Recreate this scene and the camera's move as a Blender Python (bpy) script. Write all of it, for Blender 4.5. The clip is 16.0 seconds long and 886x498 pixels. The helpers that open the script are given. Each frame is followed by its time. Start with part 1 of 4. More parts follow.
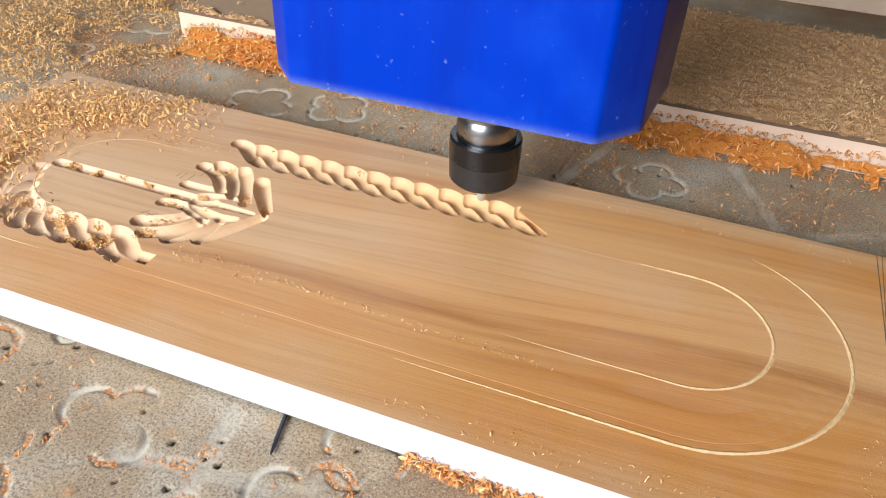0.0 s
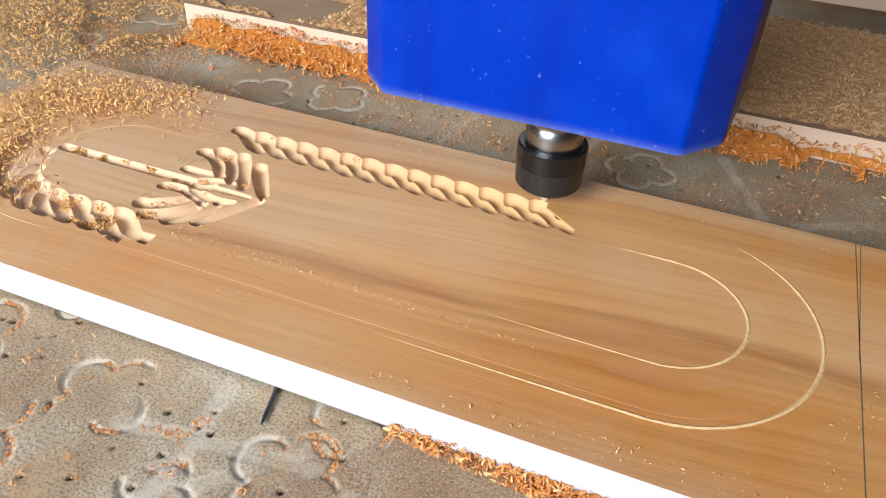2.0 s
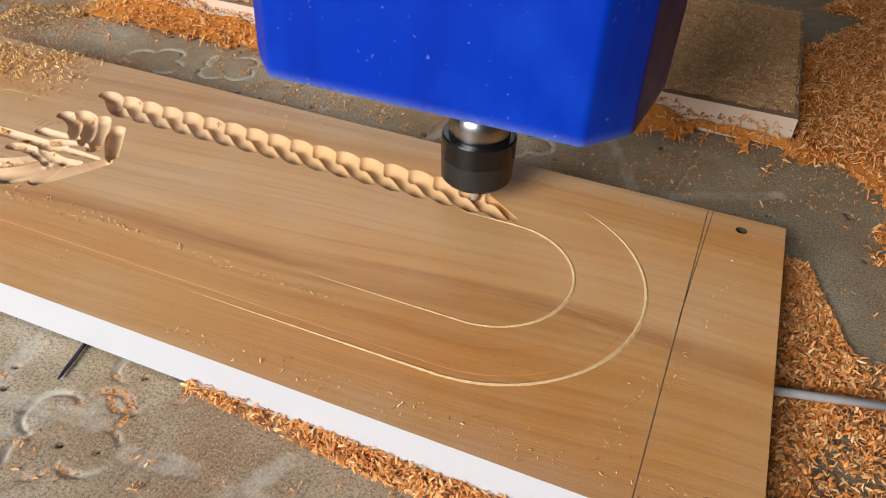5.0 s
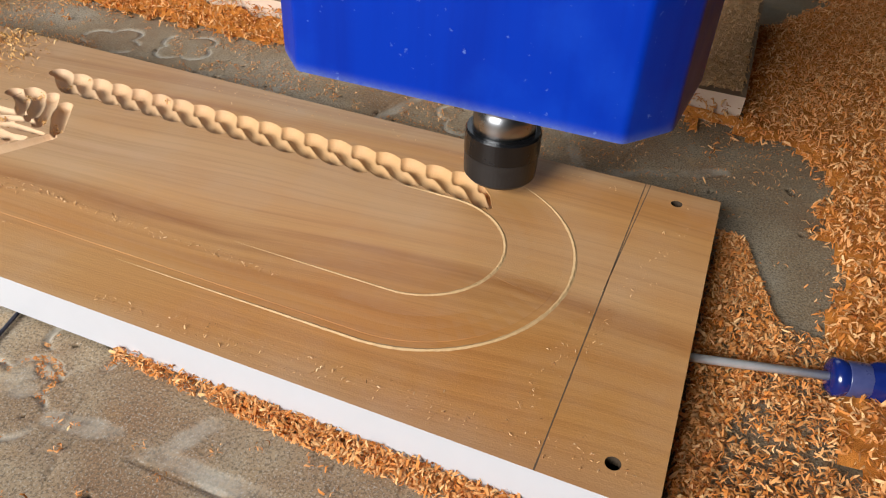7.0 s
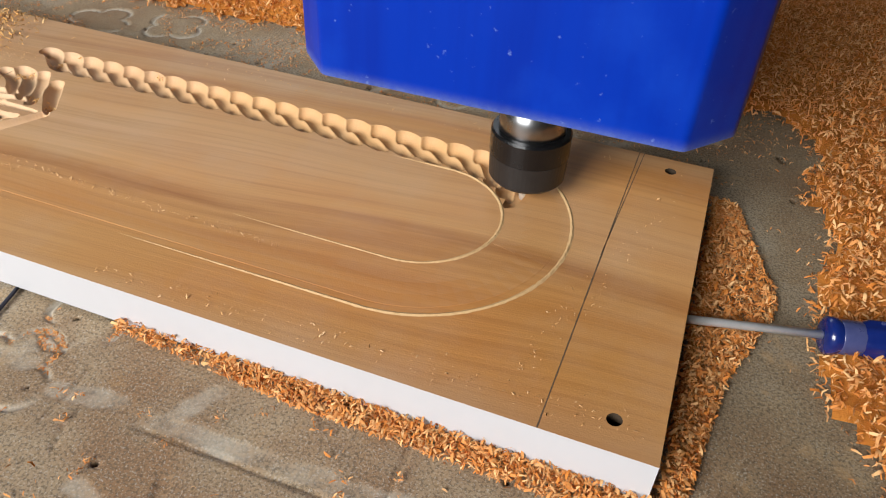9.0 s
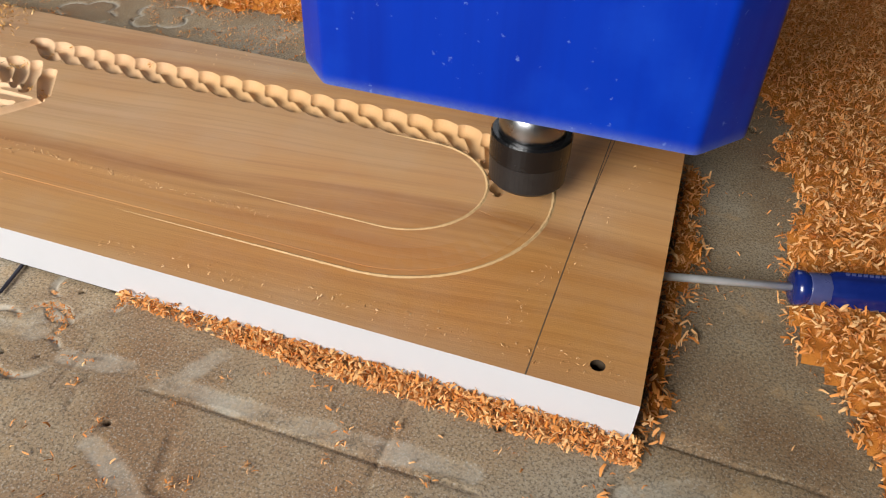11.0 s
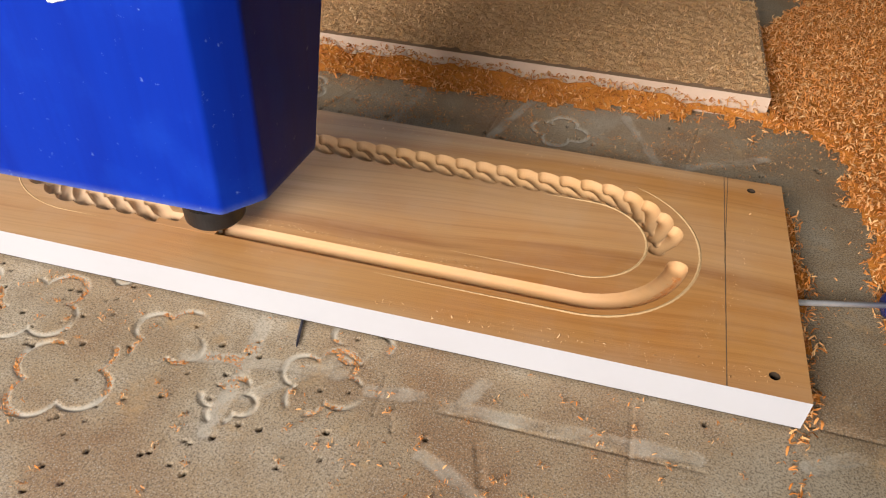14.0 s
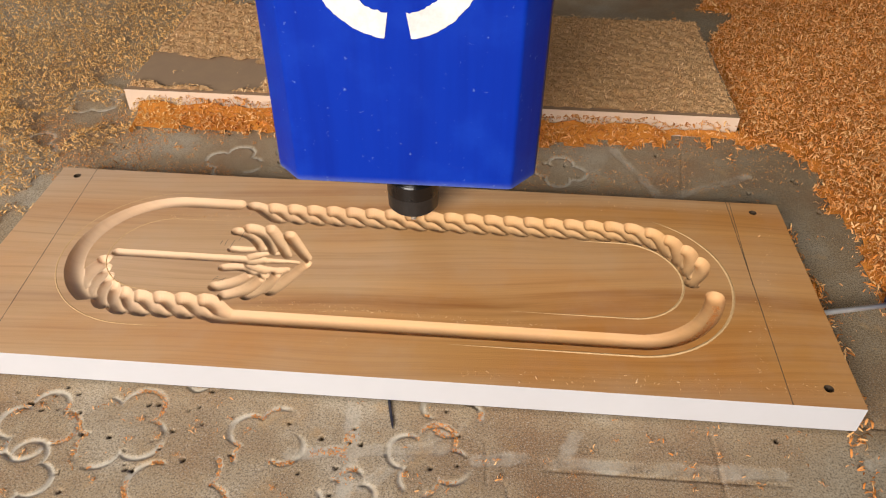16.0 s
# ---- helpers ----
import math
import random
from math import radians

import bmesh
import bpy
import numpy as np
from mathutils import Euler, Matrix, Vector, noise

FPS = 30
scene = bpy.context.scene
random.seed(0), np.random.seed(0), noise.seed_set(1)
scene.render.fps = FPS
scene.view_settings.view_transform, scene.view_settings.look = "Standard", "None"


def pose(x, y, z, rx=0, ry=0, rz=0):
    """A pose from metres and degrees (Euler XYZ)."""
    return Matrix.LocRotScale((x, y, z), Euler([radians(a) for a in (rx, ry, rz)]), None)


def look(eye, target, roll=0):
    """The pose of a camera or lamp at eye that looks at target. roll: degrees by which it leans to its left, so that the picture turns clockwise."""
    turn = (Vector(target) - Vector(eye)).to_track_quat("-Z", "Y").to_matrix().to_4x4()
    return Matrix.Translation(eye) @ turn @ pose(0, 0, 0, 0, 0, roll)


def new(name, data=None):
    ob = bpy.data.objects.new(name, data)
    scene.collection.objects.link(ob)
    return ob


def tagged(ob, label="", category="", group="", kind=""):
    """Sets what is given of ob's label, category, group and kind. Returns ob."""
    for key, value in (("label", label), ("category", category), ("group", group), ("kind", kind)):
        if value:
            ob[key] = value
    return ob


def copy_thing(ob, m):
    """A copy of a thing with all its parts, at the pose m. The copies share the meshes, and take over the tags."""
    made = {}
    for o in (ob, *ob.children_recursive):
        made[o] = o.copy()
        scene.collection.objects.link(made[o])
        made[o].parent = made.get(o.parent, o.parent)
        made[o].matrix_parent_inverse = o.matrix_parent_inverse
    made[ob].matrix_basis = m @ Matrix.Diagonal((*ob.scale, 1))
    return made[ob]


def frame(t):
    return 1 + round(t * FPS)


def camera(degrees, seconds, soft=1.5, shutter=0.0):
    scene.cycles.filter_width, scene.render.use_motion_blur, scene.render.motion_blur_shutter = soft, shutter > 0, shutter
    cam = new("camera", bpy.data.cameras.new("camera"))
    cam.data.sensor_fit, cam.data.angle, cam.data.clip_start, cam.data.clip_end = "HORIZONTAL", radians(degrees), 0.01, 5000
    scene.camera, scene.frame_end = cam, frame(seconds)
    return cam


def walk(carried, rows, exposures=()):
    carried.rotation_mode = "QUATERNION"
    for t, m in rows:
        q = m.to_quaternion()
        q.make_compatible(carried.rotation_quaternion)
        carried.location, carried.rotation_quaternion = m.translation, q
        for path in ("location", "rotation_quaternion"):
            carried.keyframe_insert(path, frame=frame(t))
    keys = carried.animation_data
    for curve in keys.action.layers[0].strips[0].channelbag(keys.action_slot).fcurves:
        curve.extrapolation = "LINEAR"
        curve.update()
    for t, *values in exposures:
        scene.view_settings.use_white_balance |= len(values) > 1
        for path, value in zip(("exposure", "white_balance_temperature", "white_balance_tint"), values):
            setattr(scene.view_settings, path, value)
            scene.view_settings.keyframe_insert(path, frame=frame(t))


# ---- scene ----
cam = camera(61.24, 16.0, soft=1.15)

PATH = [
    (0, (-0.13225, -0.15834, 0.22464), (-0.66093, 1.35129, -0.97598), 2.850),
    (0.5, (-0.12865, -0.15879, 0.23323), (-0.67734, 1.33876, -0.97354), 2.636),
    (1, (-0.12713, -0.16057, 0.23248), (-0.67049, 1.33487, -0.97930), 2.890),
    (1.5, (-0.12117, -0.16707, 0.23055), (-0.67050, 1.33062, -0.97576), 2.929),
    (2, (-0.11921, -0.16670, 0.22764), (-0.66759, 1.32717, -0.98382), 2.896),
    (2.5, (-0.11340, -0.16818, 0.22521), (-0.65681, 1.32459, -0.98983), 2.988),
    (3, (-0.11446, -0.16829, 0.22453), (-0.65930, 1.32496, -0.98928), 2.979),
    (3.5, (-0.10620, -0.16300, 0.22171), (-0.64738, 1.32623, -0.99867), 3.018),
    (4, (-0.08325, -0.15306, 0.21759), (-0.61471, 1.35242, -0.98701), 3.205),
    (4.2, (-0.06682, -0.14810, 0.21433), (-0.61312, 1.34586, -0.99795), 2.775),
    (6.3, (-0.03507, -0.13752, 0.21515), (-0.59087, 1.34396, -1.00808), 3.373),
    (6.5, (-0.02949, -0.13527, 0.21210), (-0.58473, 1.34278, -1.01553), 3.322),
    (7, (-0.01956, -0.14037, 0.21139), (-0.56040, 1.33684, -1.02365), 3.425),
    (7.5, (-0.01391, -0.13862, 0.21112), (-0.53983, 1.34009, -1.02857), 3.456),
    (8, (-0.01570, -0.13994, 0.21061), (-0.52787, 1.33919, -1.03432), 3.451),
    (8.5, (-0.02056, -0.14103, 0.21050), (-0.52897, 1.33397, -1.04085), 3.193),
    (9, (-0.02067, -0.14789, 0.20665), (-0.52390, 1.32136, -1.05353), 3.241),
    (9.5, (-0.01620, -0.15026, 0.20915), (-0.50817, 1.31572, -1.05926), 3.205),
    (9.7, (-0.01690, -0.15613, 0.21232), (-0.51528, 1.31345, -1.05370), 3.317),
    (11.8, (-0.01275, -0.16639, 0.20389), (-0.41280, 1.31128, -1.08313), 2.643),
    (12, (-0.00935, -0.16468, 0.20525), (-0.39032, 1.30926, -1.09181), 2.800),
    (12.5, (-0.01171, -0.16316, 0.19345), (-0.38264, 1.31824, -1.09802), 2.691),
    (13, (-0.01213, -0.20001, 0.20613), (-0.37291, 1.27897, -1.09096), 2.749),
    (13.5, (-0.03894, -0.20780, 0.24466), (-0.46423, 1.24961, -1.05729), 3.298),
    (14, (-0.11432, -0.25033, 0.28364), (-0.46809, 1.24209, -0.99992), 2.386),
    (14.5, (-0.15701, -0.25146, 0.30365), (-0.45140, 1.26473, -0.96698), 1.439),
    (15, (-0.17307, -0.24748, 0.31635), (-0.47805, 1.27019, -0.95001), 1.257),
    (15.5, (-0.17050, -0.24372, 0.31511), (-0.47462, 1.27702, -0.94778), 1.138),
    (15.9, (-0.18371, -0.25162, 0.32259), (-0.32809, 1.28574, -0.94850), -0.242),
    (16, (-0.20206, -0.25746, 0.32610), (-0.30468, 1.27531, -0.95456), 0.808),
]
walk(cam, [(t, look(eye, target, roll)) for t, eye, target, roll in PATH], exposures=[(0, 0.22, 5800, 7), (1.5, 0.19, 5850, 7), (3.0, -0.05, 5950, 7), (4.2, -0.14, 6150, 8), (7, -0.15, 6200, 8), (12.5, -0.2, 6450, 8), (13, -0.16, 6400, 8), (13.5, 0.06, 6150, 9), (14, -0.13, 6650, 12), (16, -0.28, 6900, 12)])

# ---- light ----
world = bpy.data.worlds.new("sky")
scene.world = world
world.use_nodes = True
_sky = world.node_tree.nodes.new("ShaderNodeTexSky")
_sky.sky_type, _sky.sun_disc = "NISHITA", False
_sky.sun_elevation, _sky.sun_rotation = radians(25), radians(225)
world.node_tree.links.new(_sky.outputs[0], world.node_tree.nodes["Background"].inputs[0])
world.node_tree.nodes["Background"].inputs[1].default_value = 0.1


def unseen_window_light(name, eye, target, wide, high, watts, colour):
    data = bpy.data.lights.new(name, "AREA")
    data.shape, data.size, data.size_y, data.energy, data.color = "RECTANGLE", wide, high, watts, colour
    ob = new(name, data)
    ob.matrix_basis = look(eye, target)
    return ob


unseen_window_light("unseen_window_light", (-0.72, -1.47, 0.86), (-0.5, 0, 0.4), 1.1, 0.7, 65, (1.0, 0.98, 0.95))
# added opposite source, out of view, that gives the board top its pale sheen
unseen_window_light("unseen_window_light", (-1.8, 2.75, 2.05), (-1.3, 0, 1.2), 2.2, 1.3, 15, (0.97, 0.98, 1.0))


# ---- small tools ----
def vnoise(x, y, seed=0):
    """Smooth value noise, -1 to 1, of arrays."""
    x, y = np.asarray(x, float), np.asarray(y, float)
    xi, yi = np.floor(x), np.floor(y)
    fx, fy = x - xi, y - yi
    fx, fy = fx * fx * (3 - 2 * fx), fy * fy * (3 - 2 * fy)

    def h(a, b):
        v = np.sin(a * 127.1 + b * 311.7 + seed * 74.7) * 43758.5453
        return (v - np.floor(v)) * 2 - 1
    return (h(xi, yi) * (1 - fx) + h(xi + 1, yi) * fx) * (1 - fy) + (h(xi, yi + 1) * (1 - fx) + h(xi + 1, yi + 1) * fx) * fy


def fbm(x, y, seed=0):
    return vnoise(x, y, seed) * 0.57 + vnoise(x * 2.1, y * 2.1, seed + 1) * 0.28 + vnoise(x * 4.3, y * 4.3, seed + 2) * 0.15


def ramp(a, lo, hi):
    f = np.clip((a - lo) / (hi - lo), 0, 1)
    return f * f * (3 - 2 * f)


def part(name, bm, material, parent=None, label="", smooth=False):
    me = bpy.data.meshes.new(name)
    if isinstance(bm, bmesh.types.BMesh):
        bm.to_mesh(me)
        bm.free()
    else:
        me.from_pydata(bm[0], [], bm[1])
    me.materials.append(material)
    if smooth:
        me.polygons.foreach_set("use_smooth", [True] * len(me.polygons))
    ob = new(name, me)
    if parent:
        ob.parent = parent
    return tagged(ob, label)


def empty(name, m=None, label="", category="", group="", kind=""):
    ob = new(name)
    ob.empty_display_size = 0.02
    if m is not None:
        ob.matrix_basis = m
    return tagged(ob, label, category, group, kind)


def box(bm, x0, x1, y0, y1, z0, z1, bevel=0.0):
    made = bmesh.ops.create_cube(bm, size=1, matrix=Matrix.LocRotScale(((x0 + x1) / 2, (y0 + y1) / 2, (z0 + z1) / 2), None, (x1 - x0, y1 - y0, z1 - z0)))
    if bevel:
        edges = list({e for v in made["verts"] for e in v.link_edges})
        bmesh.ops.bevel(bm, geom=edges, offset=bevel, segments=2, affect="EDGES")
    return bm


def lathe(profile, steps=48, axis="z"):
    """A turned solid from (radius, height) pairs."""
    bm = bmesh.new()
    rings = []
    for r, z in profile:
        ring = []
        for k in range(steps):
            a = 2 * math.pi * k / steps
            p = (r * math.cos(a), r * math.sin(a), z)
            ring.append(bm.verts.new(p if axis == "z" else (z, p[0], p[1])))
        rings.append(ring)
    for a, b in zip(rings, rings[1:]):
        for k in range(steps):
            bm.faces.new((a[k], a[(k + 1) % steps], b[(k + 1) % steps], b[k]))
    bm.faces.new(rings[0][::-1])
    bm.faces.new(rings[-1])
    bmesh.ops.recalc_face_normals(bm, faces=bm.faces)
    return bm


def grid_mesh(name, xs, ys, z, keep, material, parent=None, label="", attr=None, smooth=True):
    """A sheet over xs and ys with heights z; keep: which cells; its UVs are metres."""
    nx, ny = len(xs), len(ys)
    gx, gy = np.meshgrid(xs, ys)
    co = np.stack([gx.ravel(), gy.ravel(), z.ravel()], 1)
    i = np.arange(nx * ny).reshape(ny, nx)
    quads = np.stack([i[:-1, :-1], i[:-1, 1:], i[1:, 1:], i[1:, :-1]], -1)[keep]
    used = np.unique(quads)
    back = np.zeros(nx * ny, int)
    back[used] = np.arange(len(used))
    quads = back[quads].reshape(-1, 4)
    me = bpy.data.meshes.new(name)
    me.vertices.add(len(used))
    me.vertices.foreach_set("co", co[used].ravel())
    me.loops.add(quads.size)
    me.loops.foreach_set("vertex_index", quads.ravel())
    me.polygons.add(len(quads))
    me.polygons.foreach_set("loop_start", np.arange(len(quads)) * 4)
    me.polygons.foreach_set("use_smooth", [smooth] * len(quads))
    uv = me.uv_layers.new(name="sheet")
    uv.data.foreach_set("uv", co[used][quads.ravel(), :2].ravel())
    if attr is not None:
        at = me.attributes.new("cut", "FLOAT", "POINT")
        at.data.foreach_set("value", attr.ravel()[used])
    me.materials.append(material)
    me.update()
    me.validate()
    ob = new(name, me)
    if parent:
        ob.parent = parent
    return tagged(ob, label)


# ---- materials ----
class Nodes:
    """Short hand for building a node material."""

    def __init__(self, name, rough=0.6, metal=0.0):
        self.m = bpy.data.materials.new(name)
        self.m.use_nodes = True
        self.t = self.m.node_tree
        self.b = self.t.nodes["Principled BSDF"]
        self.b.inputs["Roughness"].default_value = rough
        self.b.inputs["Metallic"].default_value = metal

    def add(self, kind, **inputs):
        n = self.t.nodes.new(kind)
        for key, v in inputs.items():
            s = n.inputs[key.replace("_", " ")]
            if isinstance(v, bpy.types.NodeSocket):
                self.t.links.new(v, s)
            else:
                s.default_value = v
        return n

    def to(self, a, b):
        self.t.links.new(a, self.b.inputs[b] if isinstance(b, str) else b)

    def noise(self, where, scale, detail=4.0, rough=0.6):
        return self.add("ShaderNodeTexNoise", Vector=where, Scale=scale, Detail=detail, Roughness=rough).outputs["Fac"]

    def mapped(self, where, scale, turn=0.0):
        return self.add("ShaderNodeMapping", Vector=where, Scale=scale, Rotation=(0, 0, turn)).outputs[0]

    def ramp(self, fac, stops):
        n = self.add("ShaderNodeValToRGB", Fac=fac)
        el = n.color_ramp.elements
        while len(el) < len(stops):
            el.new(0.5)
        for e, (p, c) in zip(el, stops):
            e.position, e.color = p, (*c, 1)
        return n.outputs[0]

    def mix(self, fac, a, b, how="MIX"):
        n = self.t.nodes.new("ShaderNodeMix")
        n.data_type, n.blend_type = "RGBA", how
        for s, v in ((n.inputs[0], fac), (n.inputs[6], a), (n.inputs[7], b)):
            if isinstance(v, bpy.types.NodeSocket):
                self.t.links.new(v, s)
            else:
                s.default_value = v if isinstance(v, float) else (*v, 1)
        return n.outputs[2]

    def math(self, op, a, b=0.0, clamp=False):
        n = self.t.nodes.new("ShaderNodeMath")
        n.operation, n.use_clamp = op, clamp
        for s, v in zip(n.inputs, (a, b)):
            if isinstance(v, bpy.types.NodeSocket):
                self.t.links.new(v, s)
            else:
                s.default_value = v
        return n.outputs[0]

    def bump(self, height, strength, distance):
        self.to(self.add("ShaderNodeBump", Height=height, Strength=strength, Distance=distance).outputs[0], "Normal")


def wood_material(name, pale=0.0):
    """Planed light hardwood with long streaks; the grain runs along the sheet's first coordinate."""
    n = Nodes(name, 0.5)
    uv = n.add("ShaderNodeUVMap").outputs[0]
    wave = n.noise(n.mapped(uv, (2.2, 5, 1)), 1.0, 2.0)
    bent = n.add("ShaderNodeVectorMath", Vector=uv)
    bent.operation = "ADD"
    comb = n.add("ShaderNodeCombineXYZ", Y=n.math("MULTIPLY", n.math("SUBTRACT", wave, 0.5), 0.05))
    n.to(comb.outputs[0], bent.inputs[1])
    uvb = n.mapped(bent.outputs[0], (1, 1, 1), radians(-2.5))
    broad = n.noise(n.mapped(uvb, (1.1, 22, 1)), 1.0, 3.0, 0.55)
    streak = n.noise(n.mapped(uvb, (2.5, 110, 1)), 1.0, 5.0, 0.65)
    fine = n.noise(n.mapped(uvb, (14, 900, 1)), 1.0, 3.0, 0.7)
    base = n.ramp(broad, [(0.28, (0.54, 0.24, 0.066)), (0.42, (0.64, 0.335, 0.115)), (0.55, (0.7, 0.405, 0.165)), (0.72, (0.74, 0.46, 0.215))])
    # heartwood and sapwood lie in bands across the board
    across = n.math("DIVIDE", n.add("ShaderNodeSeparateXYZ", Vector=uvb).outputs["Y"], 0.177)
    band = n.ramp(across, [(0.02, (0.62, 0.39, 0.22)), (0.1, (0.66, 0.35, 0.12)), (0.28, (0.64, 0.305, 0.085)), (0.4, (0.77, 0.45, 0.195)), (0.6, (0.8, 0.51, 0.285)), (0.78, (0.74, 0.42, 0.175)), (0.9, (0.6, 0.27, 0.065)), (0.98, (0.62, 0.42, 0.26))])
    base = n.mix(0.62, base, band)
    heart = n.math("SUBTRACT", 1.0, n.math("MULTIPLY", n.math("ABSOLUTE", n.math("SUBTRACT", across, 0.4)), 13.0), True)
    base = n.mix(n.math("MULTIPLY", heart, n.math("MULTIPLY", n.math("SUBTRACT", n.noise(n.mapped(uvb, (9, 90, 1)), 1.0, 4.0), 0.3, True), 2.6, True)), base, (0.42, 0.17, 0.045))
    # the board reddens towards its butt end; the other's pale sheen is painted in
    butt = n.math("MULTIPLY", n.math("ADD", n.add("ShaderNodeSeparateXYZ", Vector=uv).outputs["X"], 0.24), 5.0, True)
    pale_lit_end = n.math("MULTIPLY", n.math("ADD", n.add("ShaderNodeSeparateXYZ", Vector=uv).outputs["X"], 0.2), -4.0, True)
    base = n.mix(n.math("MULTIPLY", butt, 0.5), base, n.mix(1.0, base, (0.9, 0.74, 0.52), "MULTIPLY"))
    base = n.mix(n.math("MULTIPLY", pale_lit_end, 0.45), base, (0.76, 0.54, 0.365))
    lines = n.ramp(streak, [(0.27, (0.66, 0.47, 0.33)), (0.43, (0.96, 0.91, 0.86)), (0.65, (1.06, 1.05, 1.04))])
    c = n.mix(0.6, base, lines, "MULTIPLY")
    hair = n.noise(n.mapped(uvb, (5, 300, 1)), 1.0, 4.0, 0.7)
    c = n.mix(0.5, c, n.ramp(hair, [(0.33, (0.76, 0.66, 0.56)), (0.5, (1.0, 1.0, 1.0)), (0.7, (1.1, 1.1, 1.08))]), "MULTIPLY")
    c = n.mix(n.math("MULTIPLY", fine, 0.3), c, (0.34, 0.17, 0.06))
    warm = n.noise(n.mapped(uv, (7, 10, 1)), 1.0, 2.0)
    c = n.mix(n.math("MULTIPLY", n.math("SUBTRACT", warm, 0.46, True), 3.0, True), c, n.mix(1.0, c, (1.0, 0.8, 0.55), "MULTIPLY"))
    if pale:
        # cuts take the same painted brightening towards the left
        c = n.mix(pale, c, n.mix(pale_lit_end, (0.78, 0.49, 0.235), (0.77, 0.58, 0.41)))
    pos = n.add("ShaderNodeTexCoord").outputs["Object"]
    dust = n.noise(pos, 30, 5.0, 0.65)
    c = n.mix(n.math("MULTIPLY", n.math("SUBTRACT", dust, 0.45, True), 0.55), c, (0.66, 0.5, 0.38))
    n.to(c, "Base Color")
    n.to(n.math("ADD", n.math("MULTIPLY", streak, 0.2), 0.6 if pale else 0.37), "Roughness")
    n.bump(n.math("ADD", fine, n.noise(pos, 1500, 2.0)), 0.25, 0.0003)
    return n.m


def mdf_material():
    """Worn spoil board: grey-brown fibre, dust in patches, pale where it has been cut."""
    n = Nodes("worn_fibreboard", 0.85)
    pos = n.add("ShaderNodeTexCoord").outputs["Object"]
    big = n.noise(pos, 9, 5.0, 0.6)
    mid = n.noise(pos, 60, 5.0, 0.7)
    fine = n.noise(pos, 900, 3.0, 0.7)
    c = n.ramp(big, [(0.38, (0.36, 0.215, 0.115)), (0.5, (0.47, 0.345, 0.215)), (0.6, (0.56, 0.46, 0.335))])
    c = n.mix(n.math("MULTIPLY", n.math("SUBTRACT", mid, 0.42, True), 1.0, True), c, (0.28, 0.2, 0.135))
    c = n.mix(n.ramp(fine, [(0.4, (0.7, 0.7, 0.7)), (0.53, (0, 0, 0))]), c, (0.13, 0.1, 0.07))
    c = n.mix(n.ramp(n.noise(pos, 1300, 2.0, 0.6), [(0.55, (0, 0, 0)), (0.68, (0.5, 0.5, 0.5))]), c, (0.72, 0.66, 0.56))
    # towards the right, past a wavering line, the board is darker
    right_part = n.math("MULTIPLY", n.math("ADD", n.add("ShaderNodeSeparateXYZ", Vector=pos).outputs["X"], n.math("ADD", 0.02, n.math("MULTIPLY", big, 0.12))), 9.0, True)
    c = n.mix(right_part, c, n.mix(1.0, c, (0.7, 0.7, 0.68), "MULTIPLY"))
    cut = n.add("ShaderNodeAttribute")
    cut.attribute_name = "cut"
    c = n.mix(n.math("MULTIPLY", cut.outputs["Fac"], 0.85, True), c, (0.63, 0.575, 0.48))
    # values below nought paint in the dark inside a hole
    c = n.mix(n.math("MULTIPLY", cut.outputs["Fac"], -1.0, True), c, (0.03, 0.02, 0.012))
    dust = n.math("MULTIPLY", n.math("SUBTRACT", n.noise(pos, 38, 6.0, 0.75), 0.56, True), 3.4, True)
    c = n.mix(dust, c, (0.6, 0.37, 0.17))
    n.to(c, "Base Color")
    n.bump(n.noise(pos, 1500, 5.0, 0.85), 0.55, 0.0005)
    return n.m


def chip_material(name, low, high):
    """Wood shavings, each of its own shade."""
    n = Nodes(name, 0.7)
    rnd = n.add("ShaderNodeNewGeometry").outputs["Random Per Island"]
    pos = n.add("ShaderNodeTexCoord").outputs["Object"]
    c = n.ramp(rnd, [(0.0, low), (0.62, tuple(0.62 * a + 0.38 * b for a, b in zip(low, high))), (1.0, high)])
    c = n.mix(n.math("MULTIPLY", n.noise(pos, 700, 2.0), 0.4), c, low)
    n.to(c, "Base Color")
    n.b.inputs["Specular IOR Level"].default_value = 0.12
    n.bump(n.noise(pos, 2500, 2.0), 0.3, 0.0003)
    return n.m


def plain_material(name, colour, rough, metal=0.0, spots=None, scale=40.0, bump=0.0, amount=0.6, coat=0.0):
    n = Nodes(name, rough, metal)
    pos = n.add("ShaderNodeTexCoord").outputs["Object"]
    a = n.noise(pos, scale, 5.0, 0.65)
    b = n.noise(pos, scale * 9, 3.0, 0.6)
    dark = spots or tuple(v * 0.72 for v in colour)
    c = n.mix(n.math("MULTIPLY", n.math("SUBTRACT", a, 0.4, True), amount * 2.2, True), colour, dark)
    c = n.mix(n.math("MULTIPLY", b, 0.15), c, dark)
    n.to(c, "Base Color")
    n.to(n.math("ADD", n.math("MULTIPLY", a, 0.25), rough - 0.12), "Roughness")
    n.b.inputs["Coat Weight"].default_value = coat
    n.b.inputs["Coat Roughness"].default_value = 0.12
    if bump:
        n.bump(b, 0.4, bump)
    return n.m


